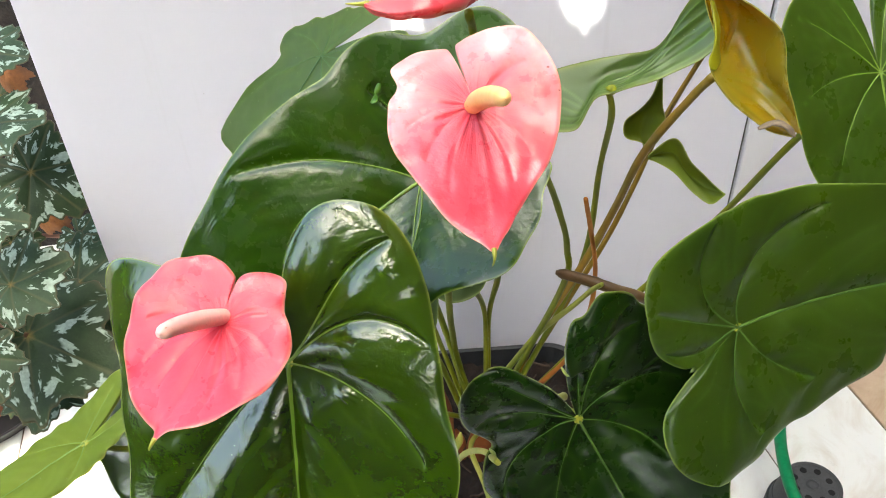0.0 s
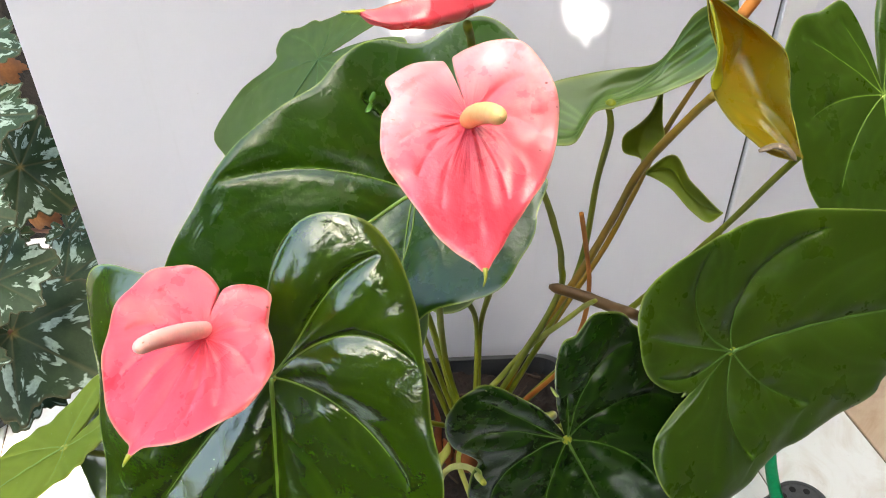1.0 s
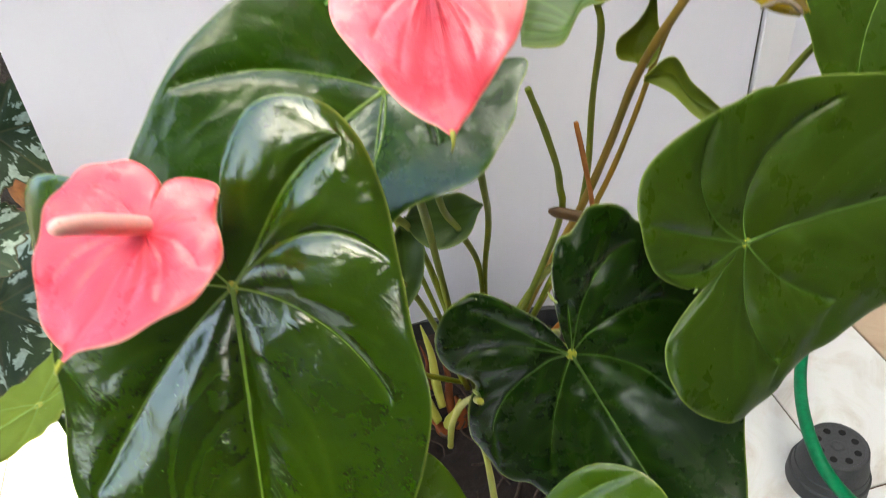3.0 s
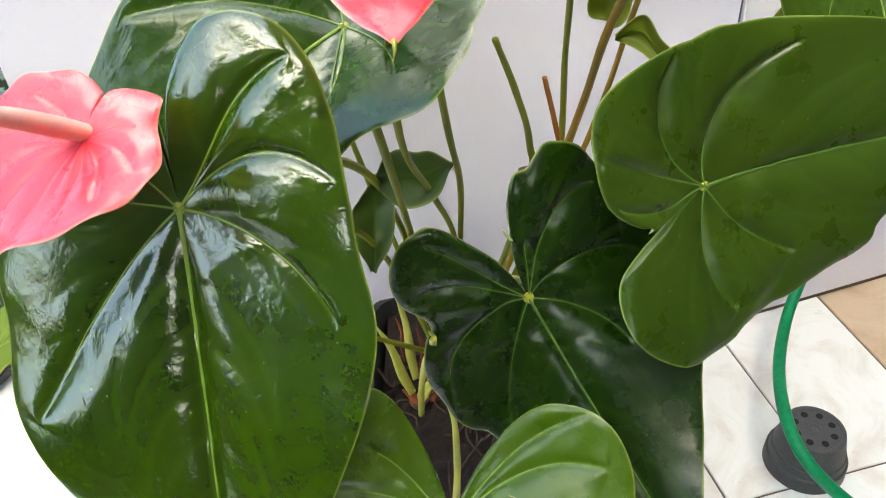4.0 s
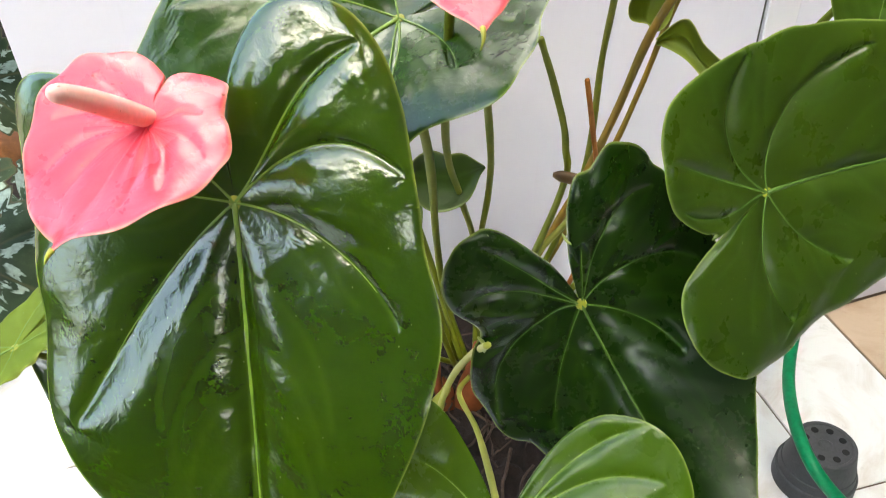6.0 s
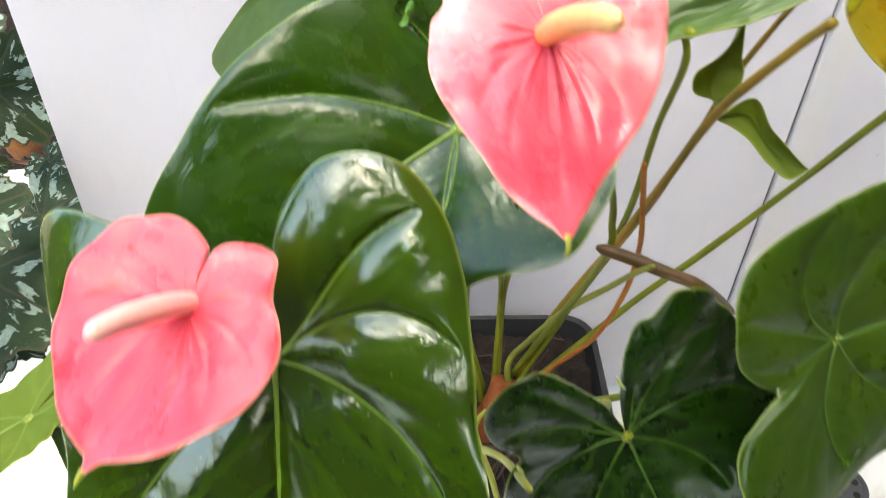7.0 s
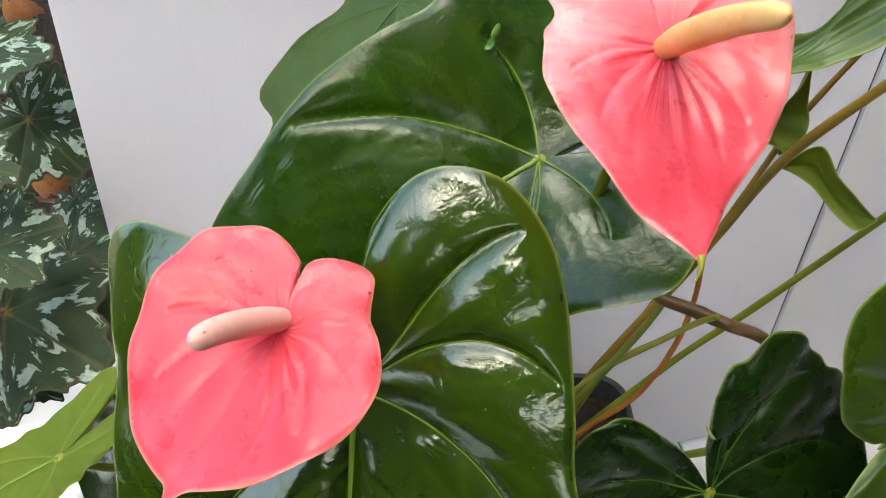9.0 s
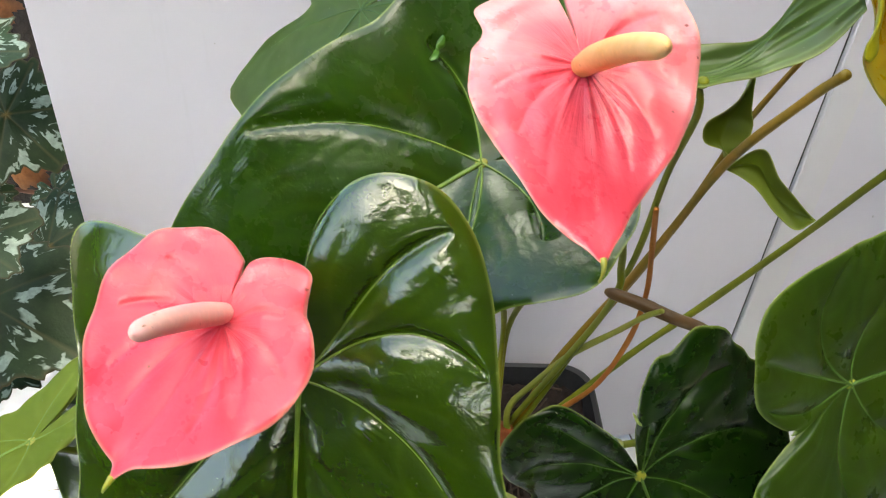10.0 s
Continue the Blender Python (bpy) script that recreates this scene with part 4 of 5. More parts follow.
stalk(plant, "petiole_yellow", 0.0024, 0.0046, [(0.148, 0.616, 0.723), (0.142, 0.637, 0.696), (0.130, 0.671, 0.643), (0.101, 0.723, 0.552), (0.074, 0.757, 0.466), (0.052, 0.775, 0.395), (0.061, 0.765, 0.330)])
stalk(plant, "stalk_dry", 0.0024, 0.0034, [(0.130, 0.650, 0.805), (0.144, 0.676, 0.743), (0.158, 0.700, 0.668), (0.160, 0.721, 0.584), (0.144, 0.744, 0.486), (0.106, 0.770, 0.397), (0.061, 0.765, 0.330)])
stalk(plant, "petiole_yellow", 0.0034, 0.0036, [(0.099, 0.430, 0.741), (0.084, 0.445, 0.744), (0.093, 0.478, 0.713), (0.073, 0.531, 0.634), (0.061, 0.755, 0.330)])
stalk(plant, "petiole_young", 0.0030, 0.0036, [(0.0377, 0.3049, 0.6473), (0.0390, 0.350, 0.606), (0.037, 0.455, 0.522), (0.030, 0.580, 0.430), (0.013, 0.713, 0.340), (0.031, 0.755, 0.330)])
stalk(plant, "petiole_young", 0.0024, 0.0042, [(0.031, 0.380, 0.752), (0.022, 0.456, 0.667), (0.007, 0.540, 0.555), (-0.007, 0.618, 0.431), (-0.013, 0.650, 0.355)])
stalk(plant, "petiole_leaf", 0.0026, 0.0036, [(-0.344, 0.470, 0.671), (-0.333, 0.478, 0.655), (-0.310, 0.495, 0.632), (-0.270, 0.530, 0.610), (-0.119, 0.675, 0.480), (0.011, 0.775, 0.330)])
stalk(plant, "petiole_flower", 0.0028, 0.0038, [(-0.134, 0.346, 0.935), (-0.134, 0.382, 0.890), (-0.137, 0.416, 0.853), (-0.049, 0.655, 0.630), (0.011, 0.765, 0.330)])
stalk(plant, "petiole_leaf", 0.0028, 0.0036, [(-0.120, 0.775, 0.917), (-0.059, 0.755, 0.650), (0.011, 0.785, 0.330)])

# pot and soil
def rounded_ring(cx, cy, half, corner, z, per=8, turn_by=0.0, longer=0.0):
    out = []
    for q in range(4):
        a0 = q * 90
        ox, oy = (half - corner) * (1 if q in (0, 3) else -1), (half + longer - corner) * (1 if q in (0, 1) else -1)
        for k in range(per):
            a = radians(a0 + 90 * k / (per - 1))
            x, y = ox + corner * math.cos(a), oy + corner * math.sin(a)
            c, s = math.cos(turn_by), math.sin(turn_by)
            out.append((cx + x * c - y * s, cy + x * s + y * c, z))
    return out


def lathe_rings(rings, cap_low=True, cap_high=True):
    n = len(rings[0])
    verts = [p for r in rings for p in r]
    faces = [(i * n + k, i * n + (k + 1) % n, (i + 1) * n + (k + 1) % n, (i + 1) * n + k) for i in range(len(rings) - 1) for k in range(n)]
    if cap_low:
        faces.append(tuple(range(n))[::-1])
    if cap_high:
        faces.append(tuple((len(rings) - 1) * n + k for k in range(n)))
    return verts, faces


POT = (0.055, 0.748)
pot = thing("plant_pot", "black plastic oblong planter with rounded corners on the floor", "plant pot", (*POT, 0))
rings = [rounded_ring(0, 0, h, c, z, 8, radians(4), 0.058) for h, c, z in ((0.108, 0.035, 0.0), (0.112, 0.037, 0.004), (0.136, 0.042, 0.262), (0.148, 0.045, 0.264), (0.150, 0.046, 0.268), (0.150, 0.046, 0.292), (0.147, 0.045, 0.295), (0.141, 0.043, 0.293), (0.136, 0.041, 0.262), (0.134, 0.040, 0.20))]
vv, ff = lathe_rings(rings, True, True)
mesh_ob("pot_body", vv, ff, PLASTIC, pot, smooth=False)
rng = np.random.default_rng(5)
n = 46
gx, gy = np.meshgrid(np.linspace(-0.134, 0.134, n), np.linspace(-0.192, 0.192, n))
gz = 0.262 + 0.010 * np.exp(-((gx**2 + gy**2) / 0.006)) + rng.normal(0, 0.0022, gx.shape)
for _ in range(12):
    kx, ky = rng.normal(0, 60, 2)
    gz += 0.0016 * np.sin(kx * gx + ky * gy + rng.uniform(0, 6))
verts = np.stack([gx + POT[0], gy + POT[1], gz], -1).reshape(-1, 3)
faces = [(i * n + k, i * n + k + 1, (i + 1) * n + k + 1, (i + 1) * n + k) for i in range(n - 1) for k in range(n - 1)]
soil = tagged(mesh_ob("potting_soil", verts, faces, SOIL), "dark damp potting soil filling the planter", "soil", kind="stuff")
for k in range(60):
    a, d = rng.uniform(0, 6.28), rng.uniform(0.01, 0.11)
    x, y = POT[0] + d * math.cos(a), POT[1] + 1.5 * d * math.sin(a)
    w = rng.uniform(0, 6.28)
    pts = [(x + q * 0.022 * math.cos(w) + rng.normal(0, 0.006), y + q * 0.022 * math.sin(w) + rng.normal(0, 0.006), 0.272 + rng.uniform(0, 0.012)) for q in range(4)]
    vv, ff = tube_data(spline(pts, 5), 0.0016 * rng.uniform(0.6, 1.5), 6)
    mesh_ob("root", vv, ff, ROOT, plant)
# woody crown
pts = [(CROWN[0] - 0.015, CROWN[1] - 0.01, 0.255), (CROWN[0] - 0.01, CROWN[1] - 0.02, 0.30), (CROWN[0], CROWN[1] - 0.015, 0.335), (CROWN[0] + 0.008, CROWN[1], 0.365)]
vv, ff = tube_data(spline(pts, 6), np.linspace(0.024, 0.015, 19), 14)
mesh_ob("rhizome", vv, ff, RHIZOME, plant, "rusty woody crown of the plant")

# more leaves of the anthurium
strip_leaf(plant, LEAF_YELLOW, [(0.184, 0.573, 1.050), (0.190, 0.562, 1.027), (0.195, 0.551, 1.006), (0.194, 0.543, 0.990), (0.210, 0.526, 0.971), (0.226, 0.513, 0.959), (0.246, 0.503, 0.958)],
           [(0.186, 0.573, 1.050), (0.204, 0.563, 1.041), (0.223, 0.551, 1.031), (0.236, 0.541, 1.021), (0.242, 0.527, 0.997), (0.246, 0.514, 0.977), (0.250, 0.502, 0.959)], (0.006, 0.028, -0.004), "old cupped leaf turned olive-yellow", 31, along=110, across=50, fan=(0.55, 0.05, 4), fold=0.0)
strip_leaf(plant, LEAF_MATT, [(-0.037, 0.676, 0.695), (-0.027, 0.684, 0.707), (-0.010, 0.690, 0.714), (0.006, 0.689, 0.711), (0.022, 0.690, 0.710), (0.042, 0.684, 0.701)],
           [(-0.038, 0.683, 0.687), (-0.030, 0.674, 0.670), (-0.013, 0.667, 0.658), (0.008, 0.668, 0.657), (0.028, 0.675, 0.667), (0.042, 0.691, 0.693)], (0, 0.010, 0), "small dull leaf deep among the stalks", 34)
strip_leaf(plant, LEAF_MATT, [(-0.046, 0.690, 0.671), (-0.063, 0.676, 0.653), (-0.062, 0.655, 0.624), (-0.047, 0.638, 0.598)],
           [(-0.043, 0.699, 0.666), (-0.022, 0.691, 0.649), (-0.026, 0.666, 0.615), (-0.045, 0.645, 0.590)], (0, 0.010, 0), "small dull leaf deep among the stalks", 35)
strip_leaf(plant, LEAF_PALE, [(0.212, 0.747, 0.884), (0.201, 0.739, 0.862), (0.181, 0.733, 0.843), (0.180, 0.726, 0.830), (0.199, 0.716, 0.821)],
           [(0.217, 0.755, 0.878), (0.218, 0.741, 0.853), (0.220, 0.732, 0.838), (0.214, 0.725, 0.823), (0.203, 0.723, 0.815)], (0, 0.010, 0), "small folded leaf beside the stalks", 32)
strip_leaf(plant, LEAF_PALE, [(0.202, 0.711, 0.814), (0.228, 0.714, 0.831), (0.242, 0.697, 0.812), (0.258, 0.685, 0.802), (0.276, 0.675, 0.788)],
           [(0.204, 0.718, 0.807), (0.228, 0.704, 0.797), (0.247, 0.688, 0.782), (0.263, 0.677, 0.775), (0.276, 0.675, 0.786)], (0, 0.010, 0), "small twisted leaf beside the stalks", 33)
blade("leaf", plant, LEAF_DARK, at=(-0.282, 0.529, 0.632), turn=(-62.0, 0.0, -170.0), scale=0.13,
      radii=(0.150, 0.125, 0.105, 0.092, 0.084, 0.080, 0.078, 0.076, 0.074, 0.072, 0.070, 0.066, 0.062, 0.066, 0.070, 0.072, 0.074, 0.076, 0.078, 0.080, 0.084, 0.092, 0.105, 0.125),
      bend=(0.1, 0.2, 0, 0, 0, 0.1, 0, 0, 0, 0), sinus=(0.0, 0.12, 0.9), veins=EVEN, label="dark leaf half hidden under the big leaf", vein_mat=VEIN, seed=36, rings=40, spokes=110)

# folded edge and dry tip of the yellow leaf
for name, mat, size, flat, path, label in (
    ("fold", FOLD, 0.0080, 0.22, [(0.184, 0.566, 1.050), (0.190, 0.559, 1.036), (0.194, 0.551, 1.021), (0.194, 0.544, 1.005), (0.192, 0.538, 0.994)], "yellow-green folded edge"),
    ("dry_tip", DRY_TIP, 0.0080, 0.25, [(0.222, 0.508, 0.962), (0.232, 0.507, 0.967), (0.240, 0.503, 0.966), (0.245, 0.497, 0.961)], "withered brown tip"),
):
    path = spline(path, 9)
    t = np.linspace(0, 1, len(path))
    vv, ff = tube_data(path, size * np.sqrt(np.clip(np.sin(np.pi * (0.04 + 0.92 * t)), 0.02, 1)) * (1 + 0.06 * np.sin(t * 17)), 12, flat)
    mesh_ob(name, vv, ff, mat, plant, label)

# scars, pale curls and a small green sliver
for name, mat, size, path, label in (
    ("scar", SCAR, 0.0006, [(0.0773, 0.3175, 0.6621), (0.0910, 0.3125, 0.6609), (0.1055, 0.3066, 0.6597), (0.1238, 0.2993, 0.6586)], "pale yellow scratch"),
    ("scar", SCAR, 0.0006, [(0.1342, 0.2934, 0.6573), (0.1396, 0.2906, 0.6570)], "pale yellow scratch"),
    ("curl", CURL, 0.0030, [(0.0254, 0.4094, 0.7306), (0.0301, 0.4072, 0.7254), (0.0296, 0.4059, 0.7192)], "pale curled edge of a bite"),
    ("curl", CURL, 0.0028, [(0.0810, 0.4268, 0.8054), (0.0846, 0.4245, 0.8006), (0.0870, 0.4251, 0.7982)], "pale curled edge of a bite"),
    ("flap", SLIVER, 0.0030, [(-0.0588, 0.5528, 0.9678), (-0.0562, 0.5552, 0.9695), (-0.0536, 0.5570, 0.9760), (-0.0518, 0.5578, 0.9818)], "small light green sliver on the leaf"),
):
    path = spline(path, 8)
    vv, ff = tube_data(path, size * np.sqrt(np.clip(np.sin(np.pi * np.linspace(0.06, 0.97, len(path))), 0.02, 1)), 8, 0.3)
    mesh_ob(name, vv, ff, mat, plant, label)

# dry stick lying across the stalks
path = spline([(0.108, 0.665, 0.699), (0.138, 0.654, 0.697), (0.169, 0.640, 0.694), (0.198, 0.623, 0.694), (0.279, 0.706, 0.575)], 8)
r = np.interp(np.linspace(0, 1, len(path)), [0, 0.05, 0.3, 0.33, 0.36, 0.7, 0.9, 1], [0.0022, 0.0058, 0.0062, 0.0072, 0.0062, 0.0056, 0.0045, 0.0015])
vv, ff = tube_data(path, r, 12)
mesh_ob("dead_stalk", vv, ff, STICK, plant, "brown dead stalk with a ringed node")
path = spline([(0.259, 0.705, 0.979), (0.272, 0.716, 0.992), (0.287, 0.728, 1.008), (0.309, 0.751, 1.035)], 6)
vv, ff = tube_data(path, np.linspace(0.0055, 0.0062, len(path)), 12)
mesh_ob("flower_stalk", vv, ff, STALKS["stalk_dry"], plant, "orange ageing stalk")
# sheaths at the crown
for mat, size, a, c in (
    (STALKS["petiole_young"], 0.0085, (-0.050, 0.825, 0.398), (-0.026, 0.754, 0.306)),
    (STALKS["petiole_young"], 0.0100, (-0.077, 0.788, 0.376), (-0.032, 0.740, 0.293)),
    (STALKS["petiole_young"], 0.0090, (-0.001, 0.763, 0.312), (-0.022, 0.739, 0.278)),
    (RHIZOME, 0.0075, (-0.025, 0.818, 0.342), (-0.014, 0.758, 0.280)),
    (RHIZOME, 0.0045, (-0.053, 0.813, 0.370), (-0.041, 0.778, 0.317)),
    (RHIZOME, 0.0120, (-0.009, 0.779, 0.300), (-0.001, 0.746, 0.268)),
    (RHIZOME, 0.0110, (-0.047, 0.750, 0.290), (-0.022, 0.733, 0.272)),
):
    a, c = Vector(a), Vector(c)
    path = spline([a, a.lerp(c, 0.35) + Vector((0.004, 0, 0)), a.lerp(c, 0.7), c], 7)
    vv, ff = tube_data(path, size * np.interp(np.linspace(0, 1, len(path)), [0, 0.2, 0.7, 1], [0.15, 0.6, 1.0, 0.8]), 12, 0.55)
    mesh_ob("sheath", vv, ff, mat, plant, "dry rusty sheath at the crown" if mat is RHIZOME else "pale yellow-green sheath at the base of a stalk")

# begonia
def lobed_leaf(parent, at, tip, face, mat, lobes, seed, label="", cup=0.10, rings=26, spokes=150):
    """A palmate begonia leaf with pointed, toothed lobes: lobes are (degrees from the tip, length, width)."""
    at, tip = np.array(at), np.array(tip)
    size = np.linalg.norm(tip - at)
    u = (tip - at) / size
    n = np.array(face, float)
    n -= u * (n @ u)
    n /= np.linalg.norm(n)
    m = np.stack([np.cross(u, n), u, n], 1)
    rng = np.random.default_rng(seed)
    th = np.linspace(-np.pi, np.pi, spokes, endpoint=False)
    r = np.full(spokes, 0.50)
    axes = []
    for deg, length, width in lobes:
        d = np.abs((th - radians(deg) + np.pi) % (2 * np.pi) - np.pi) / radians(width)
        r = np.maximum(r, length * (0.46 + 0.54 * np.clip(1 - d * 0.9, 0, 1) ** 1.5) * (d < 1.1))
        axes.append(radians(deg))
    r *= 1 + 0.11 * (2 * np.abs((np.arange(spokes) * 0.1675 + seed) % 1 - 0.5) - 0.5) + rng.normal(0, 0.012, spokes)
    r *= 1 - 0.85 * np.exp(-(((np.pi - np.abs(th)) / 0.16) ** 2))
    r *= size
    f = np.linspace(0, 1, rings) ** 0.85
    v, w = f[:, None] * (r * np.sin(th))[None], f[:, None] * (r * np.cos(th))[None]
    lines = [[(0, 0), (size * l * 0.9 * math.sin(radians(d)), size * l * 0.9 * math.cos(radians(d)))] for d, l, _ in lobes]
    near = near_lines(v, w, lines)
    h = 0.022 * size * (1 - np.exp(-near / (0.07 * size))) - cup * (v * v + w * w * 0.7) / size
    for _ in range(8):
        kx, ky = rng.normal(0, 4.5 / size, 2)
        h = h + 0.006 * size * np.sin(kx * v + ky * w + rng.uniform(0, 6))
    top = np.stack([v, w, h], -1).reshape(-1, 3)
    low = top - (0, 0, 0.0008)
    count = len(top)
    faces = []
    for i in range(rings - 1):
        a, b = i * spokes, (i + 1) * spokes
        for k in range(spokes):
            k2 = (k + 1) % spokes
            faces += [(a + k, a + k2, b + k2, b + k), (count + a + k, count + b + k, count + b + k2, count + a + k2)]
    a = (rings - 1) * spokes
    faces += [(a + k, a + (k + 1) % spokes, count + a + (k + 1) % spokes, count + a + k) for k in range(spokes)]
    between = (np.clip(near / 0.004, 0, 1) * np.clip((f[:, None] - 0.28) / 0.22, 0, 1) * np.clip((1.0 - f[:, None]) / 0.10, 0.0, 1)).ravel()
    roundabout = np.repeat(th[None], rings, 0).ravel()
    outward = np.repeat(f[:, None], spokes, 1).ravel()
    vein = np.exp(-((near / 0.0012) ** 2)).ravel()
    rim = np.clip((f[:, None] - 0.95) / 0.05 + 0 * v, 0, 1).ravel()
    return mesh_ob("leaf", at + np.vstack([top, low]) @ m.T, faces, mat, parent, label, values={k: np.r_[x, x] for k, x in (("between", between), ("vein", vein), ("rim", rim), ("round", roundabout), ("out", outward))})


STAR = [(0, 1.0, 70), (52, 0.86, 62), (-52, 0.88, 62), (100, 0.74, 58), (-100, 0.74, 58), (146, 0.62, 48), (-146, 0.62, 48)]
ROUND = [(0, 1.0, 75), (55, 0.95, 70), (-55, 0.95, 70), (110, 0.85, 70), (-110, 0.85, 70), (155, 0.7, 50), (-155, 0.7, 50)]
begonia = thing("begonia_plant", "begonia with silver-splashed dark pointed leaves in a clay pot", "potted plant", (-1.0, 1.12, 0.24))
begonia.location = (0, 0, 0)
BEG = (
    ((-0.545, 0.729, 0.562), (-0.419, 0.685, 0.526), (0.2, -0.65, 0.75), BEGONIA, STAR),
    ((-0.518, 0.831, 0.558), (-0.433, 0.744, 0.498), (0.25, -0.6, 0.75), BEGONIA_SILVER, STAR),
    ((-0.507, 0.692, 0.677), (-0.441, 0.722, 0.694), (0.1, -0.5, 0.85), BEGONIA_SILVER, STAR),
    ((-0.541, 0.867, 0.717), (-0.479, 0.844, 0.666), (0.1, -0.75, 0.65), BEGONIA, ROUND),
    ((-0.539, 0.818, 0.813), (-0.465, 0.819, 0.824), (0.0, -0.35, 0.95), BEGONIA_SILVER, STAR),
    ((-0.553, 0.889, 0.870), (-0.492, 0.877, 0.871), (0.0, -0.5, 0.85), BEGONIA_SILVER, STAR),
    ((-0.510, 0.700, 0.767), (-0.454, 0.695, 0.763), (0.0, -0.5, 0.85), BEGONIA_SILVER, STAR),
    ((-0.557, 0.739, 0.470), (-0.548, 0.666, 0.444), (0.1, -0.85, 0.4), BEGONIA_SILVER, STAR),
    ((-0.531, 0.627, 0.628), (-0.499, 0.587, 0.596), (0.1, -0.7, 0.65), BEGONIA, STAR),
    ((-0.581, 0.983, 0.526), (-0.549, 0.955, 0.501), (0.1, -0.8, 0.5), BEGONIA, ROUND),
    ((-0.550, 0.869, 0.469), (-0.521, 0.811, 0.437), (0.1, -0.8, 0.5), BEGONIA, STAR),
    ((-0.600, 0.919, 0.665), (-0.545, 0.932, 0.687), (0.1, -0.6, 0.7), BEGONIA, STAR),
    ((-0.598, 1.037, 0.909), (-0.546, 1.003, 0.898), (0.1, -0.6, 0.7), BEGONIA, STAR),
    ((-0.617, 0.715, 0.610), (-0.551, 0.683, 0.602), (0.1, -0.6, 0.7), BEGONIA, STAR),
    ((-0.693, 0.986, 0.514), (-0.659, 0.978, 0.474), (0.1, -0.8, 0.4), BEGONIA, ROUND),
    ((-0.644, 0.992, 0.426), (-0.602, 0.974, 0.391), (0.2, -0.8, 0.4), BEGONIA, ROUND),
    ((-0.705, 0.933, 0.408), (-0.668, 0.902, 0.362), (0.1, -0.8, 0.4), BEGONIA, ROUND),
    ((-0.726, 1.112, 0.569), (-0.691, 1.084, 0.532), (0.2, -0.8, 0.4), BEGONIA, STAR),
    ((-0.600, 0.896, 0.340), (-0.579, 0.856, 0.319), (0.2, -0.8, 0.4), BEGONIA, STAR),
    ((-0.625, 0.766, 0.421), (-0.595, 0.735, 0.402), (0.2, -0.8, 0.4), BEGONIA, STAR),
    ((-0.706, 1.130, 0.693), (-0.664, 1.121, 0.677), (0.2, -0.7, 0.5), BEGONIA, STAR),
)
for k, (at, tip, face, mat, lobes) in enumerate(BEG):
    lobed_leaf(begonia, at, tip, face, mat, lobes, 50 + k, "silvery splashed leaf" if mat is BEGONIA_SILVER else "dark green splashed leaf")
    root = (-1.0 + 0.01 * (k % 4), 1.12 + 0.012 * (k % 3), 0.24)
    mid = tuple(0.5 * a + 0.5 * c + e for a, c, e in zip(at, root, (-0.02, 0.03, 0.06)))
    vv, ff = tube_data(spline([np.array(at) - np.array(face) * 0.002, mid, root], 8), 0.0035, 8)
    mesh_ob("petiole", vv, ff, BEGONIA_STALK, begonia)
for at, tip, k in (((-0.634, 1.003, 0.560), (-0.606, 0.985, 0.536), 90), ((-0.622, 1.031, 0.777), (-0.606, 1.020, 0.755), 91)):
    lobed_leaf(begonia, at, tip, (0.1, -0.8, 0.5), DRY_LEAF, ROUND[:3], k, "withered orange leaf", cup=1.3)

CLAY = rough_material("terracotta", (0.34, 0.13, 0.06), (0.26, 0.10, 0.05), 14, 0.85, 0.3, 0.002)


def round_pot(at, rings, mat, parent, name, segments=72, low=True, high=True):
    bm_rings = [[(at[0] + r * math.cos(2 * math.pi * k / segments), at[1] + r * math.sin(2 * math.pi * k / segments), at[2] + z) for k in range(segments)] for r, z in rings]
    vv, ff = lathe_rings(bm_rings, low, high)
    return mesh_ob(name, vv, ff, mat, parent, smooth=False)


clay = thing("clay_pot", "weathered clay pot standing in a dark saucer", "plant pot", (-1.0, 1.12, 0))
round_pot((0, 0, 0.014), ((0.085, 0), (0.088, 0.002), (0.125, 0.19), (0.138, 0.192), (0.140, 0.196), (0.141, 0.232), (0.138, 0.236), (0.128, 0.234), (0.124, 0.20)), CLAY, clay, "pot_body")
dish = thing("saucer", "dark grey plastic saucer with dry litter", "saucer", (-1.0, 1.12, 0))
round_pot((0, 0, 0), ((0.135, 0), (0.140, 0.001), (0.158, 0.030), (0.162, 0.032), (0.163, 0.035), (0.159, 0.036), (0.150, 0.030), (0.137, 0.010)), PLASTIC, dish, "dish")

# upturned nursery pot and hose
nursery = thing("nursery_pot", "black plastic nursery pot upside down on the tiles", "plant pot", (0.590, 0.820, 0))
round_pot((0, 0, 0), ((0.0637, 0.0000), (0.0642, 0.0009), (0.0632, 0.0247), (0.0618, 0.0266), (0.0595, 0.0276), (0.0572, 0.0418), (0.0558, 0.0427), (0.0484, 0.0798), (0.0474, 0.0841), (0.0446, 0.0860), (0.0409, 0.0855), (0.0400, 0.0841), (0.0112, 0.0841), (0.0102, 0.0850)), NURSERY, nursery, "pot_body", 96)
round_pot((0, 0, 0.0840), ((0.0093, 0.0000), (0.0091, 0.0015), (0.0079, 0.0019), (0.0065, 0.0015), (0.0060, 0.0004)), NURSERY, nursery, "centre_ring", 24)
for k in range(8):
    a = radians(12 + 45 * k)
    h = round_pot((0.030 * math.cos(a), 0.030 * math.sin(a), 0.0840), ((0.0058, 0.0000), (0.0056, 0.0007), (0.0047, 0.0009)), HOLE, nursery, "drain_hole", 14)
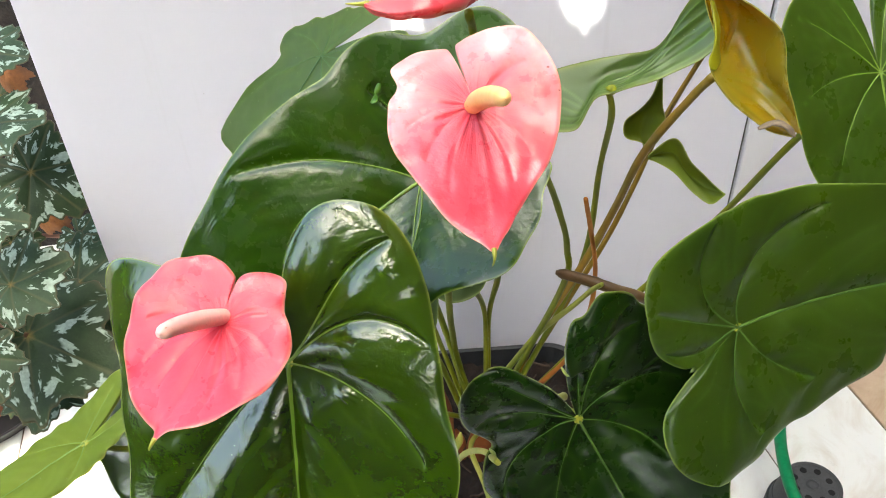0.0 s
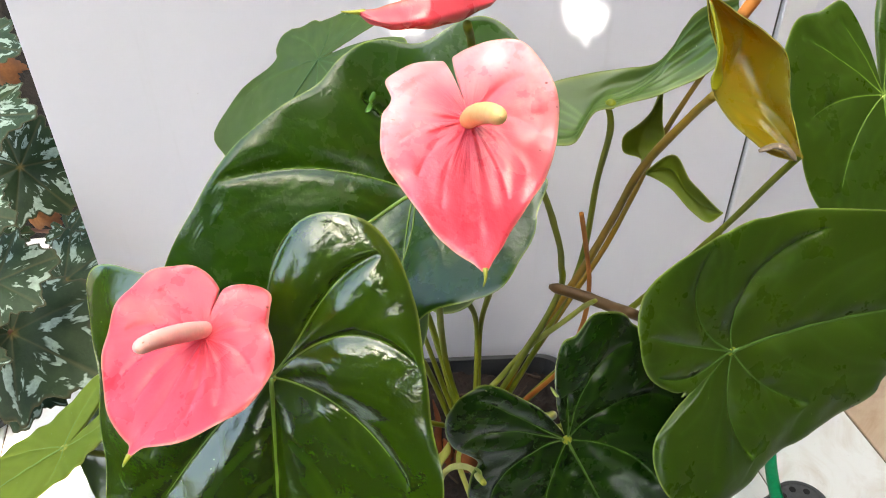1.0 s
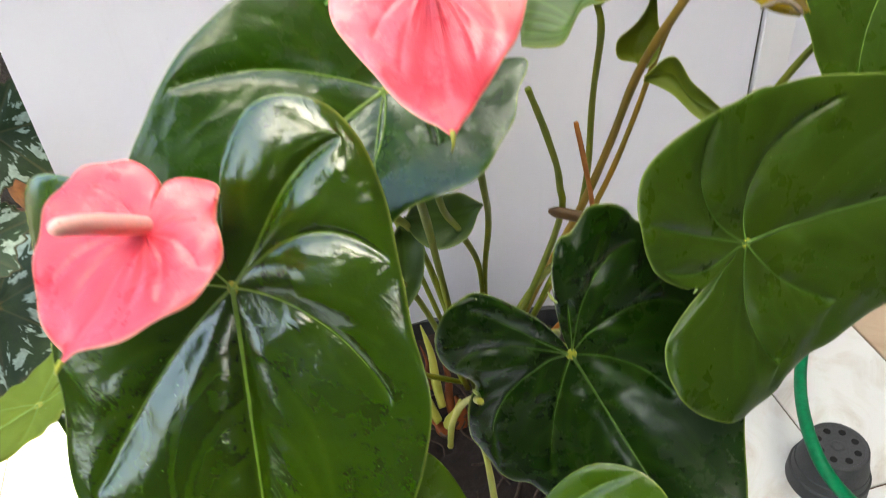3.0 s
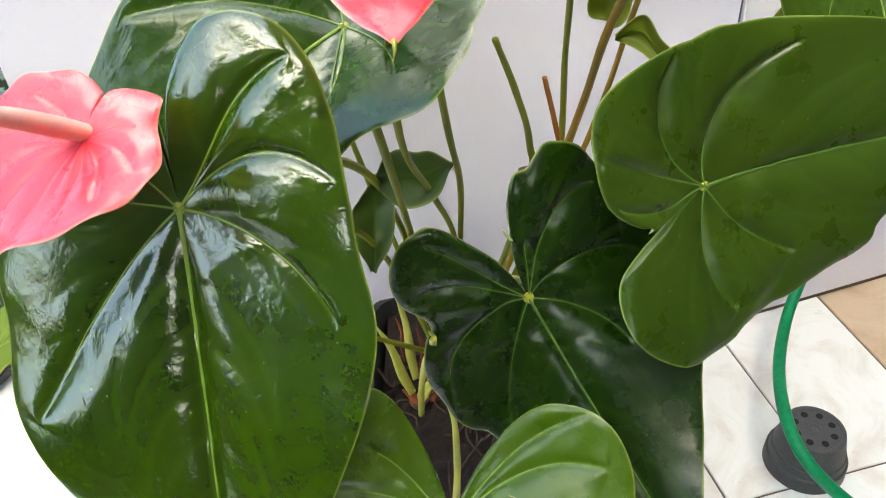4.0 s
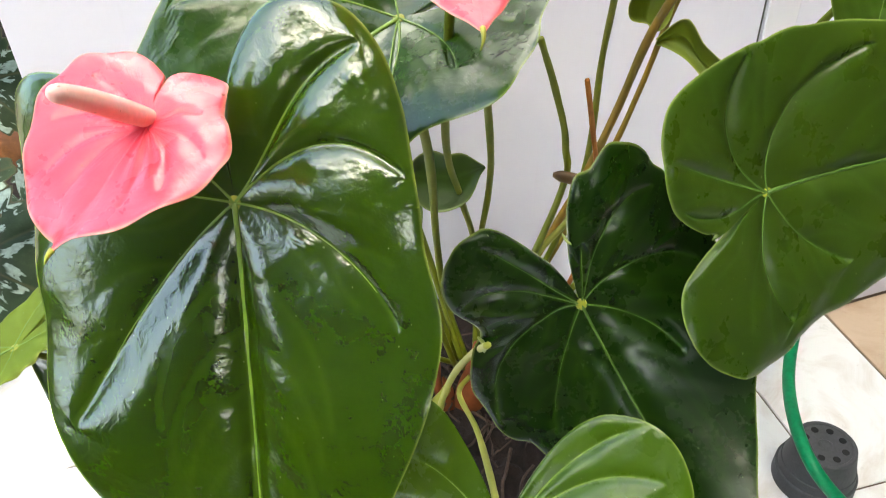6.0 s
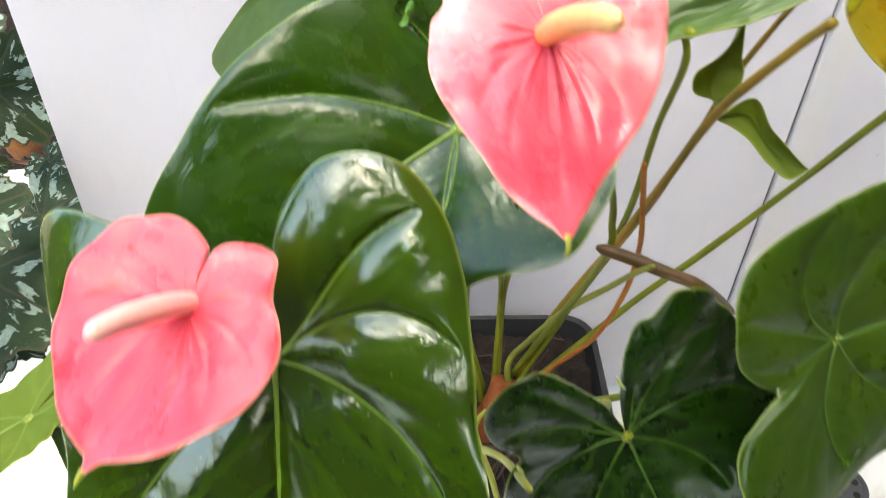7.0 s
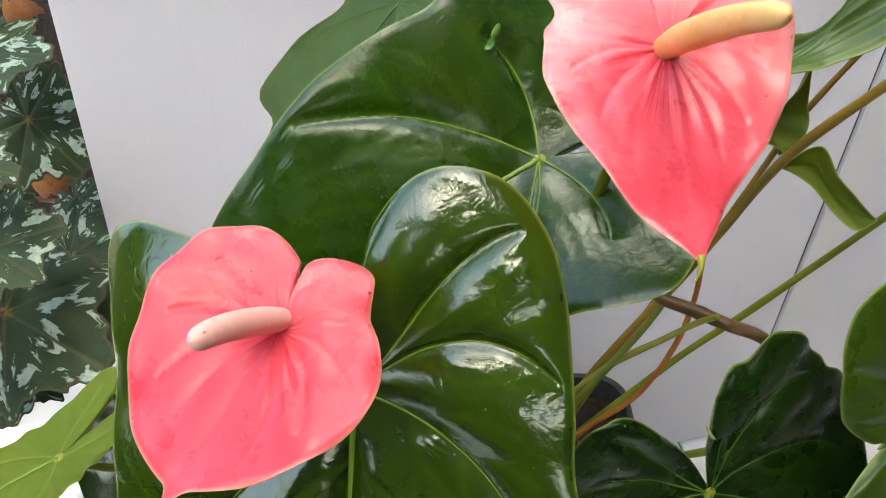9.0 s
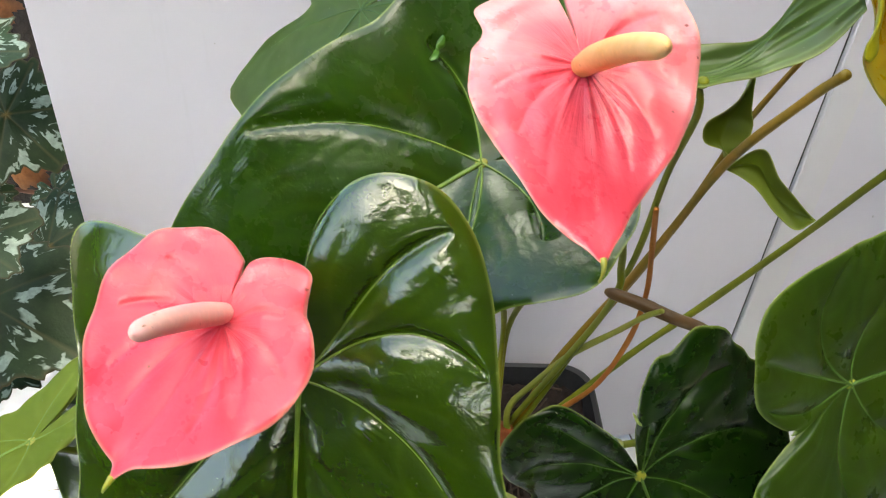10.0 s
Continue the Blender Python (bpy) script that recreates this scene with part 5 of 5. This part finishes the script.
hose = thing("garden_hose", "green rubber garden hose curving over the tiles", "hose", (0.6, 0.95, 0))
hose.location = (0, 0, 0)
path = spline([(0.643, 1.059, 0.300), (0.661, 1.113, 0.210), (0.655, 1.112, 0.145), (0.617, 1.051, 0.105), (0.571, 0.945, 0.100), (0.539, 0.831, 0.118), (0.542, 0.748, 0.112), (0.599, 0.715, 0.055), (0.669, 0.691, 0.012), (0.766, 0.635, 0.011), (0.896, 0.611, 0.011)], 10)
vv, ff = tube_data(path, 0.0103, 18)
mesh_ob("tube", vv, ff, HOSE, hose)

# floor tiles
TA, TB = Vector((0.968, 0.25, 0)), Vector((-0.25, 0.968, 0))


def tile_mesh(w, d, mat):
    bm = bmesh.new()
    bmesh.ops.create_cube(bm, size=1)
    for v in bm.verts:
        v.co = (v.co.x * w, v.co.y * d, (v.co.z - 0.5) * 0.008)
    bmesh.ops.bevel(bm, geom=[e for e in bm.edges if all(v.co.z > -0.001 for v in e.verts)], offset=0.0012, segments=2, affect="EDGES")
    me = bpy.data.meshes.new("tile")
    bm.to_mesh(me)
    bm.free()
    me.materials.append(mat)
    return me


bm = bmesh.new()
bmesh.ops.create_cube(bm, size=1)
for v in bm.verts:
    v.co = TA * (0.05 + v.co.x * 3.9) + TB * (1.01 + v.co.y * 2.41) + Vector((0, 0, -0.0035 if v.co.z > 0 else -0.011))
part("grout", bm, GROUT, ground, "brown grout between the tiles", smooth=False)
columns = [0.6207, 0.7945, 1.038, 1.281, 1.524, 1.767]
edges = [-1.81, -1.567, -1.324, -1.081, -0.838, -0.595, -0.352, -0.109, 0.134, 0.377, 0.586] + columns
rows = [-0.192, 0.208, 0.608, 1.008, 1.408, 1.808, 2.208]
shapes = {}
rng = random.Random(4)
for a0, a1 in zip(edges, edges[1:]):
    for b0, b1 in zip(rows, rows[1:]):
        beige = 1.03 < a0 < 1.2
        key = (round(a1 - a0, 3), round(b1 - b0, 3), beige)
        if key not in shapes:
            shapes[key] = tile_mesh(a1 - a0 - 0.004, b1 - b0 - 0.004, TILE_BEIGE if beige else TILE_WHITE)
        ob = new("tile", shapes[key])
        ob.parent = ground
        p = TA * (a0 + a1) / 2 + TB * (b0 + b1) / 2
        ob.matrix_basis = Matrix.Translation((p.x, p.y, rng.uniform(-0.0004, 0.0004))) @ Matrix.Rotation(math.atan2(0.25, 0.968), 4, "Z")
